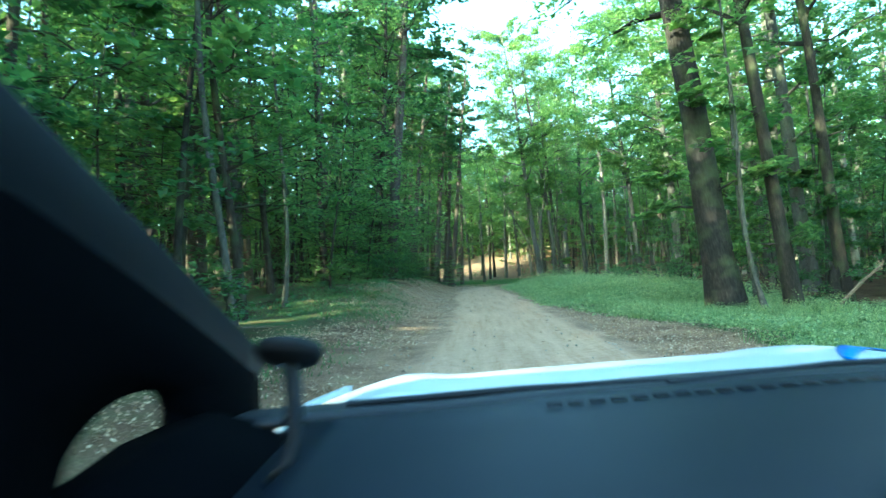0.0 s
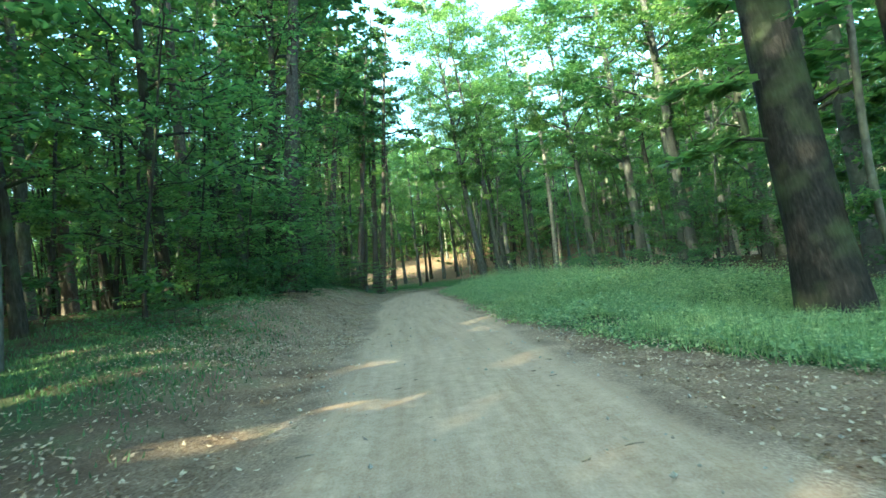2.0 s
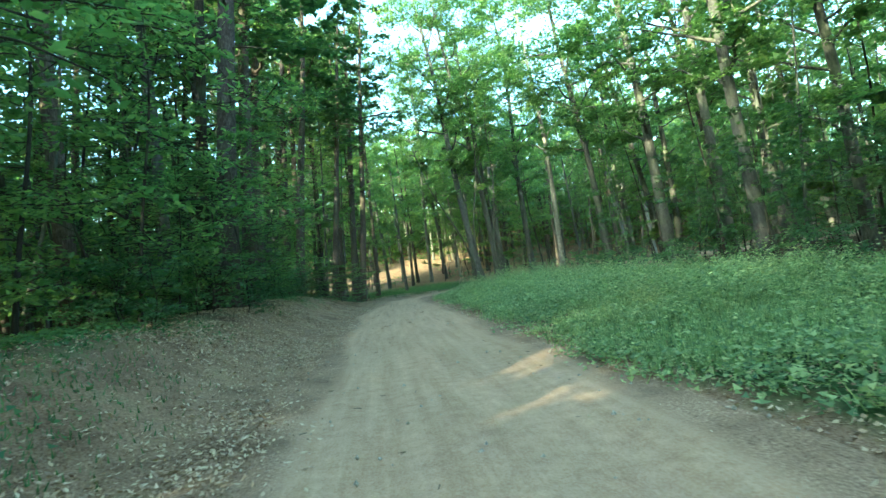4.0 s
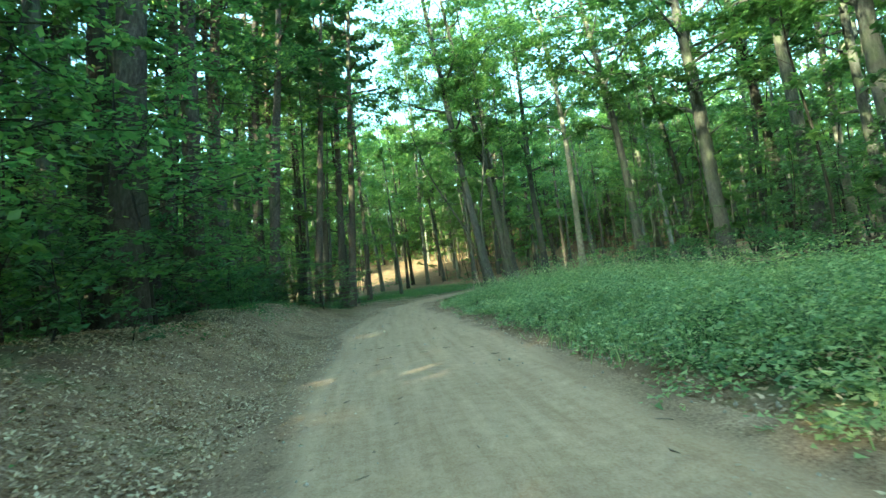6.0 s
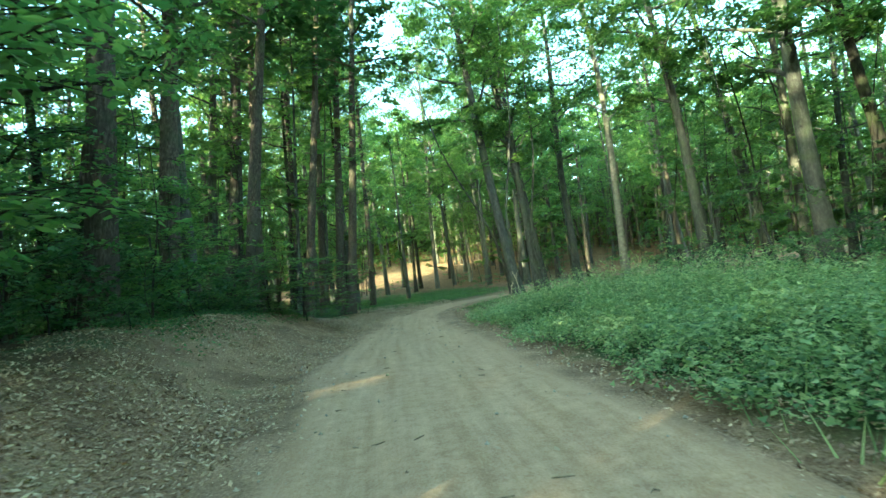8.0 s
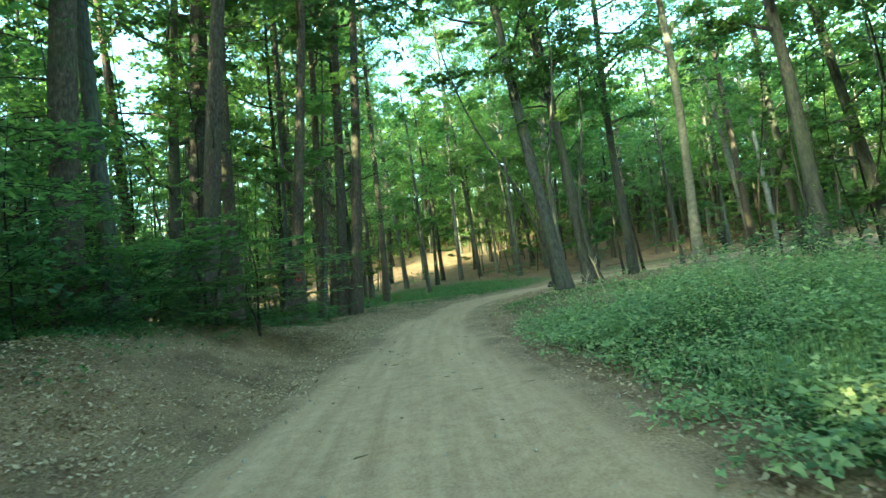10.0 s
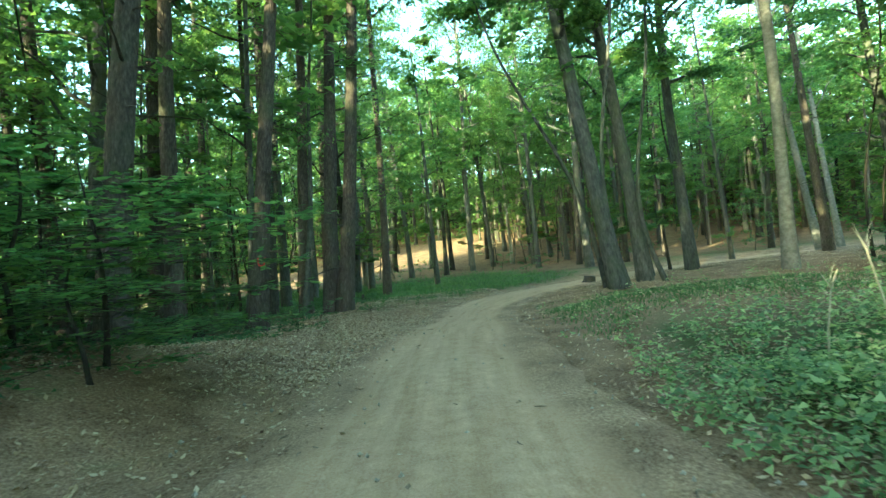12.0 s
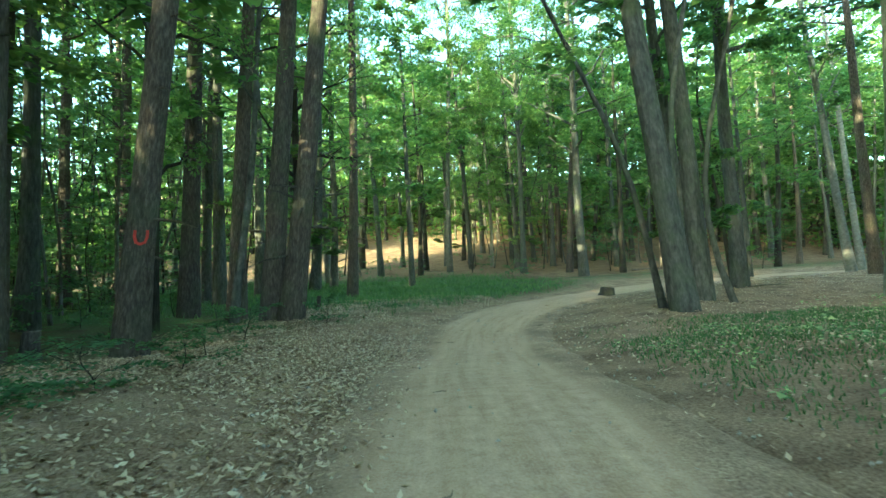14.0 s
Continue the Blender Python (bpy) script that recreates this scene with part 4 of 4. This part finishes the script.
for x, y, tall, lean in ((6.6, 47.6, 1.25, -0.22), (6.2, 47.9, 0.9, 0.15), (7.4, 44.0, 0.9, -0.2)):
    dry_stalk(x, y, tall, lean)


def pebbles():
    rng = np.random.default_rng(8)
    x, y, z, d = places(rng, 900, (-2, 14), (2, 74), lambda x, y, d: (np.abs(d) < 2.3) * (0.25 + 0.75 * smooth(0.9, 1.8, np.abs(d))))
    pieces = []
    ico = np.array([[0, 0, 1], [1, 0, 0], [0, 1, 0], [-1, 0, 0], [0, -1, 0], [0, 0, -1]], float)
    tri = np.array([[0, 1, 2], [0, 2, 3], [0, 3, 4], [0, 4, 1], [5, 2, 1], [5, 3, 2], [5, 4, 3], [5, 1, 4]])
    for a, b, c in zip(x, y, z):
        s = rng.uniform(0.008, 0.028)
        pieces.append((ico * s * rng.uniform(0.6, 1.3, (6, 3)) + [a, b, c + 0.03], tri))
    v, f = joined(pieces)
    stuff("road_pebbles", v, f, plain("pebble", (0.30, 0.26, 0.2), 0.85, 0.2, 60, 0.4), "small stones and clods on the sandy track", "pebbles")
    x, y, z, d = places(rng, 160, (-2, 14), (2, 70), lambda x, y, d: np.abs(d) < 2.0)
    pieces = []
    for a, b, c in zip(x, y, z):
        t, s = rng.uniform(0, 6.28), rng.uniform(0.02, 0.08)
        w = np.array([math.cos(t), math.sin(t), 0]) * s
        o = np.array([a, b, c + 0.032])
        pieces.append(tube([o - w, o + rng.normal(0, 0.02, 3) * [1, 1, 0], o + w], [0.004, 0.006, 0.003], 4))
    v, f = joined(pieces)
    stuff("road_twigs", v, f, WOOD_DEAD, "small dry twigs on the sandy track", "twigs")


pebbles()


def paint_mark(tree, up, wide, tall):
    """A red painted bow, open above, on the side of a trunk that faces the track's start."""
    inv = tree.matrix_basis.inverted()
    root = tree.matrix_basis
    trunk = [c for c in tree.children if c.name.startswith("trunk")][0]
    rings = np.array([v.co for v in trunk.data.vertices][:180]).reshape(15, 12, 3)
    stretch = root.to_scale()
    hub = rings.mean(1)
    arc = [(-0.5, 1.0), (-0.52, 0.5), (-0.35, 0.12), (0.0, 0.0), (0.35, 0.12), (0.52, 0.5), (0.5, 1.0)]
    side = []
    for du, dz in arc:
        side.append((du * wide, up + dz * tall))
    vs, fs = [], []
    toward = Vector((2.5, 50.0, 1.4)) - root.translation
    toward.z = 0
    toward.normalize()
    across = Vector((-toward.y, toward.x, 0)) * -1
    axis = (root.to_3x3() @ Vector((0, 0, 1))).normalized()
    level = up / stretch.z
    centre = root @ Vector((np.interp(level, hub[:, 2], hub[:, 0]), np.interp(level, hub[:, 2], hub[:, 1]), level))
    radius = 0.02 + stretch.x * float(np.interp(level, hub[:, 2], np.linalg.norm(rings - hub[:, None], axis=2).max(1)))
    for k, (du, dz) in enumerate(side):
        nxt = side[min(k + 1, len(side) - 1)]
        prv = side[max(k - 1, 0)]
        tx, tz = nxt[0] - prv[0], nxt[1] - prv[1]
        ln = math.hypot(tx, tz)
        nx, nz = -tz / ln * 0.024, tx / ln * 0.024
        for s in (-1, 1):
            a = (du + s * nx) / radius
            p = centre + axis * (dz + s * nz - up) + (toward * math.cos(a) + across * math.sin(a)) * radius
            vs.append(inv @ p)
    for k in range(len(side) - 1):
        fs.append([2 * k, 2 * k + 1, 2 * k + 3, 2 * k + 2])
    child("paint_mark", mesh_from("paint_mark", [tuple(v) for v in vs], fs, PAINT_RED), tree, "red painted forestry mark on the bark")


paint_mark(MARKED, 2.06, 0.19, 0.24)


# ---- the car at the start of the drive, as it stands at the first moment ----
CAR_WHITE = plain("white_car_paint", (0.72, 0.76, 0.76), 0.25, 0.6, 3, 0.03)
CAR_BLUE = plain("blue_vinyl", (0.02, 0.17, 0.62), 0.35, 0.5, 8, 0.1)
DASH = plain("dashboard_plastic", (0.003, 0.0056, 0.0135), 0.5, 0.16, 300, 0.15)
TRIM = plain("black_trim", (0.012, 0.013, 0.016), 0.6, 0.3, 200, 0.2)
PILLAR = plain("pillar_trim", (0.0045, 0.006, 0.0095), 0.6, 0.15, 350, 0.2)
# near-black on purpose: the cabin's shade is put into this colour
LINING = plain("shaded_lining", (0.0011, 0.0013, 0.002), 0.9, 0.02, 350, 0.2)
STALK = plain("stalk_plastic", (0.022, 0.027, 0.038), 0.45, 0.4, 300, 0.15)
RUBBER = plain("tyre_rubber", (0.02, 0.02, 0.02), 0.9, 0.2, 60, 0.2)
STEEL = plain("rim_metal", (0.5, 0.5, 0.5), 0.35, 0.5, 20, 0.1, 0.9)


def sheet(name, rows, mat, parent, label="", thick=0.012):
    """A curved panel through rows of points, with a real thickness."""
    rows = np.asarray(rows, float)
    n, m = rows.shape[:2]
    ob = child(name, mesh_from(name, rows.reshape(-1, 3), grid_faces(n, m), mat, True), parent, label)
    s = ob.modifiers.new("thickness", "SOLIDIFY")
    s.thickness, s.offset = thick, -1
    return ob


def car():
    root = new("car")
    mid = 0.48
    # bonnet, seen over the dashboard
    xs, ys = np.linspace(-0.36, 1.32, 25), np.linspace(1.32, 2.42, 13)
    rows = []
    for y in ys:
        u = (y - 1.32) / 1.1
        w = (xs - mid) / 0.84
        z = 1.062 - 0.035 * u - 0.17 * u ** 3 - 0.05 * np.abs(w) ** 6 + 0.018 * np.exp(-((np.abs(w) - 0.74) / 0.12) ** 2) - 0.012 * (1 - w ** 2) * (1 - u)
        z = z + 0.04 * np.maximum(xs, 0)
        shrink = 1 - 0.07 * u ** 2
        rows.append(np.column_stack([mid + (xs - mid) * shrink, np.full(25, y) - 0.07 * w ** 2 * u, z]))
    sheet("bonnet", rows, CAR_WHITE, root, "glossy white car bonnet", 0.02)
    # blue curved emblem on the bonnet, a plain band
    band = []
    for k in range(15):
        a = k / 14
        cx, cy = 0.98 + 0.30 * a, 1.40 + 0.15 * math.sin(a * 3.1) + 0.04 * a
        row = []
        for s in (-1, 1):
            x, y = cx, cy + s * 0.035 * (0.5 + math.sin(a * 3.1))
            u, w = (y - 1.32) / 1.1, (x - mid) / 0.84
            z = 1.062 - 0.035 * u - 0.17 * u ** 3 - 0.05 * abs(w) ** 6 + 0.018 * math.exp(-((abs(w) - 0.74) / 0.12) ** 2) - 0.012 * (1 - w ** 2) * (1 - u)
            row.append((mid + (x - mid) * (1 - 0.07 * u ** 2), y - 0.07 * w ** 2 * u, z + 0.04 * x + 0.026))
        band.append(row)
    sheet("decal", band, CAR_BLUE, root, "blue curved stripe on the bonnet", 0.002)
    # cowl and wipers
    xs = np.linspace(-0.40, 1.36, 21)
    rows = [np.column_stack([xs, y - 0.10 * ((xs - mid) / 0.88) ** 2, z + 0.04 * np.maximum(xs, 0)]) for y, z in ((1.06, 1.115), (1.14, 1.112), (1.25, 1.10), (1.36, 1.055))]
    sheet("cowl", rows, TRIM, root, "black plastic cowl under the windscreen", 0.01)
    for x0, x1 in ((-0.2, 0.48), (0.42, 1.15)):
        p = np.array([[x0, 1.10, 1.124 + 0.04 * max(x0, 0)], [(x0 + x1) / 2, 1.17, 1.120 + 0.02 * (x0 + x1)], [x1, 1.13, 1.122 + 0.04 * x1]])
        v, f = tube(p, [0.008, 0.009, 0.006], 6)
        child("wiper", mesh_from("wiper", v, f, TRIM, True), root, "black windscreen wiper")
    # dashboard top
    xs = np.linspace(-0.235, 1.34, 25)
    w = (xs - mid) / 0.86
    rows = []
    for y, z in ((1.03, 1.10), (1.0, 1.128), (0.97, 1.134), (0.93, 1.131), (0.8, 1.134), (0.6, 1.132), (0.4, 1.118), (0.3, 1.07), (0.27, 0.95), (0.27, 0.75)):
        rows.append(np.column_stack([xs, y - 0.09 * w ** 2, z - 0.017 + 0.012 * (1 - w ** 2) + 0.04 * np.maximum(xs, 0)]))
    sheet("dashboard", rows[::-1], DASH, root, "dark blue-grey moulded plastic dashboard", 0.02)
    for k in range(22):
        x = 0.15 + 0.034 * k
        y = 0.905 - 0.09 * ((x - mid) / 0.86) ** 2
        p = np.array([[x, y, 1.151 + 0.04 * x], [x + 0.024, y, 1.152 + 0.04 * x]])
        v, f = tube(p, [0.003, 0.003], 5)
        child("vent_slot", mesh_from("vent_slot", v, f, TRIM), root, "narrow black demister vent slot")
    # windscreen pillars, from the dashboard's ends up to the roof
    for side in (-1, 1):
        rows = []
        for y in np.linspace(1.30, 0.06, 14):
            u = (1.30 - y) / 1.24
            inner = np.array([-0.42 + 0.03 * u, y, 1.195 + 0.594 * u - 0.03 * u * u])
            rows.append([inner + [-0.03, 0.03, 0.02], inner, inner + [-0.012, -0.012, -0.045], inner + [-0.03, -0.03, -0.11], inner + [-0.07, -0.03, -0.16]])
        rows = np.array(rows)
        if side > 0:
            rows[..., 0] = 2 * mid - rows[..., 0]
        sheet("pillar", rows if side < 0 else rows[:, ::-1], PILLAR, root, "dark fabric-covered windscreen pillar", 0.015)
    # side panel under the pillar, with the small quarter window through it
    a = np.linspace(0, 2 * math.pi, 40, endpoint=False)
    rows = []
    for k in np.linspace(0, 1, 6):
        hole = np.column_stack([0.765 + 0.118 * np.cos(a) - 0.02 * np.sin(a), 1.155 + 0.062 * np.sin(a) + 0.02 * np.cos(a)])
        wide = 1.0 / np.maximum(np.abs(np.cos(a)), np.abs(np.sin(a)))
        rim = np.column_stack([0.70 + 0.62 * np.cos(a) * wide, 0.95 + 0.60 * np.sin(a) * wide])
        rim[:, 1] = np.minimum(rim[:, 1], 1.79 - 0.48 * rim[:, 0])
        p = hole + (rim - hole) * k
        rows.append(np.column_stack([np.full(40, -0.44 + 0.1 * k * (1 - k)), p]))
    rows = [np.vstack([r, r[:1]]) for r in rows]
    sheet("side_panel", rows, LINING, root, "side panel coloured as in shade, with a small quarter window", 0.012)
    # moulding at the dashboard's corner
    xs = np.linspace(-0.44, -0.225, 6)
    rows = [np.column_stack([xs, np.full(6, y), z + 0.03 * np.cos(np.linspace(0, 3, 6))]) for y, z in ((1.04, 1.03), (0.98, 1.10), (0.75, 1.11), (0.55, 1.09), (0.40, 1.06), (0.30, 0.96), (0.28, 0.75))]
    sheet("instrument_hood", rows[::-1], LINING, root, "moulding at the dashboard's corner, coloured as in shade", 0.02)
    for x in (-0.5, 1.46):
        for a, b in ((-0.15, 1.05), (-1.25, -0.2)):
            rows = [[(x + 0.02 * (1 if x < 0 else -1) * (z < 0.6), y, z) for z in (0.35, 0.6, 0.85, 0.95, 1.02)] for y in np.linspace(a, b, 5)]
            sheet("door", rows if x > 0 else rows[::-1], CAR_WHITE, root, "white car door with open window", 0.06)
    # roof, rear, wings, bumper
    xs = np.linspace(-0.38, 1.34, 13)
    rows = [np.column_stack([xs, np.full(13, y), z - 0.06 * ((xs - mid) / 0.86) ** 4]) for y, z in ((0.05, 1.66), (-0.4, 1.71), (-1.0, 1.72), (-1.6, 1.68), (-1.95, 1.60))]
    sheet("roof", rows[::-1], CAR_WHITE, root, "white car roof", 0.04)
    # unseen lining, added so the white roof throws no light on the pillar
    inside = [np.column_stack([mid + (r[:, 0] - mid) * 0.97, r[:, 1], r[:, 2] - 0.05]) for r in rows]
    sheet("headliner", inside[::-1], LINING, root, "unseen dark lining added under the roof to cut light", 0.01)
    xs = np.linspace(-0.42, 1.38, 9)
    rows = [np.column_stack([xs, np.full(9, y), np.full(9, z)]) for y, z in ((-1.95, 1.58), (-2.15, 1.1), (-2.28, 0.8), (-2.25, 0.35))]
    sheet("tailgate", rows[::-1], CAR_WHITE, root, "white car tailgate", 0.05)
    rows = [np.column_stack([mid + (xs - mid) * 0.94, y - 0.10 * ((xs - mid) / 0.9) ** 2, np.full(9, z)]) for y, z in ((2.40, 0.84), (2.50, 0.7), (2.52, 0.5), (2.45, 0.32))]
    sheet("bumper", rows, CAR_WHITE, root, "white front bumper", 0.05)
    for x in (-0.44, 1.40):
        for a, b in ((1.06, 2.40), (-2.2, -1.28)):
            rows = [[(x, y, z) for z in ((0.62 if abs(y - (a + b) / 2) < 0.36 else 0.36), 0.72, 0.88, 1.0 - 0.12 * max(0, y - 1.7))] for y in np.linspace(a, b, 15)]
            sheet("wing", rows if x > 0 else rows[::-1], CAR_WHITE, root, "white car wing", 0.03)
        for y in (1.72, -1.72):
            hub = child("wheel", mesh_from("wheel", *tube([[x - 0.1, y, 0.32], [x - 0.08, y, 0.32], [x + 0.08, y, 0.32], [x + 0.1, y, 0.32]], [0.27, 0.32, 0.32, 0.27], 28), RUBBER, True), root, "black tyred wheel")
            child("rim", mesh_from("rim", *tube([[x - 0.104, y, 0.32], [x - 0.06, y, 0.32], [x + 0.06, y, 0.32], [x + 0.104, y, 0.32]], [0.05, 0.21, 0.21, 0.05], 20), STEEL, True), hub, "grey metal rim")
        for y0, y1 in ((-1.25, -1.6), (-0.17, -0.2)):
            v, f = tube([[x * 0.98, y0, 1.14], [x * 0.96, (y0 + y1) / 2, 1.4], [x * 0.93, y1, 1.66]], [0.05, 0.045, 0.05], 8)
            child("post", mesh_from("post", v, f, CAR_WHITE, True), root, "white door post")
    return tagged(root, "white car with dark dashboard standing on the track", "car")


car()


def suction_mount():
    root = new("suction_mount")
    c = np.array([-0.168, 0.60, 1.292])
    face = np.array([0, 0.43, 0.90])
    v, f = tube([c - 0.016 * face, c - 0.010 * face, c, c + 0.006 * face], [0.012, 0.030, 0.036, 0.033], 28)
    child("cup", mesh_from("cup", v, f, TRIM, True), root, "round black rubber suction cup")
    v, f = tube([c + [0, 0, -0.008], c + [0.003, 0, -0.03], c + [0.005, -0.005, -0.085], c + [-0.002, -0.012, -0.11], c + [-0.022, -0.02, -0.128]], [0.009, 0.0095, 0.0095, 0.009, 0.006], 12)
    child("stalk", mesh_from("stalk", v, f, STALK, True), root, "dark grey plastic stalk with ribbed foot")
    for k in range(4):
        p = c + [0.004, -0.006 - 0.001 * k, -0.06 - 0.007 * k]
        v, f = tube([p, p + [0, 0, -0.003]], [0.0108, 0.0108], 12)
        child("rib", mesh_from("rib", v, f, STALK, True), root)
    return tagged(root, "black suction-cup phone mount on its stalk", "phone mount")


suction_mount()
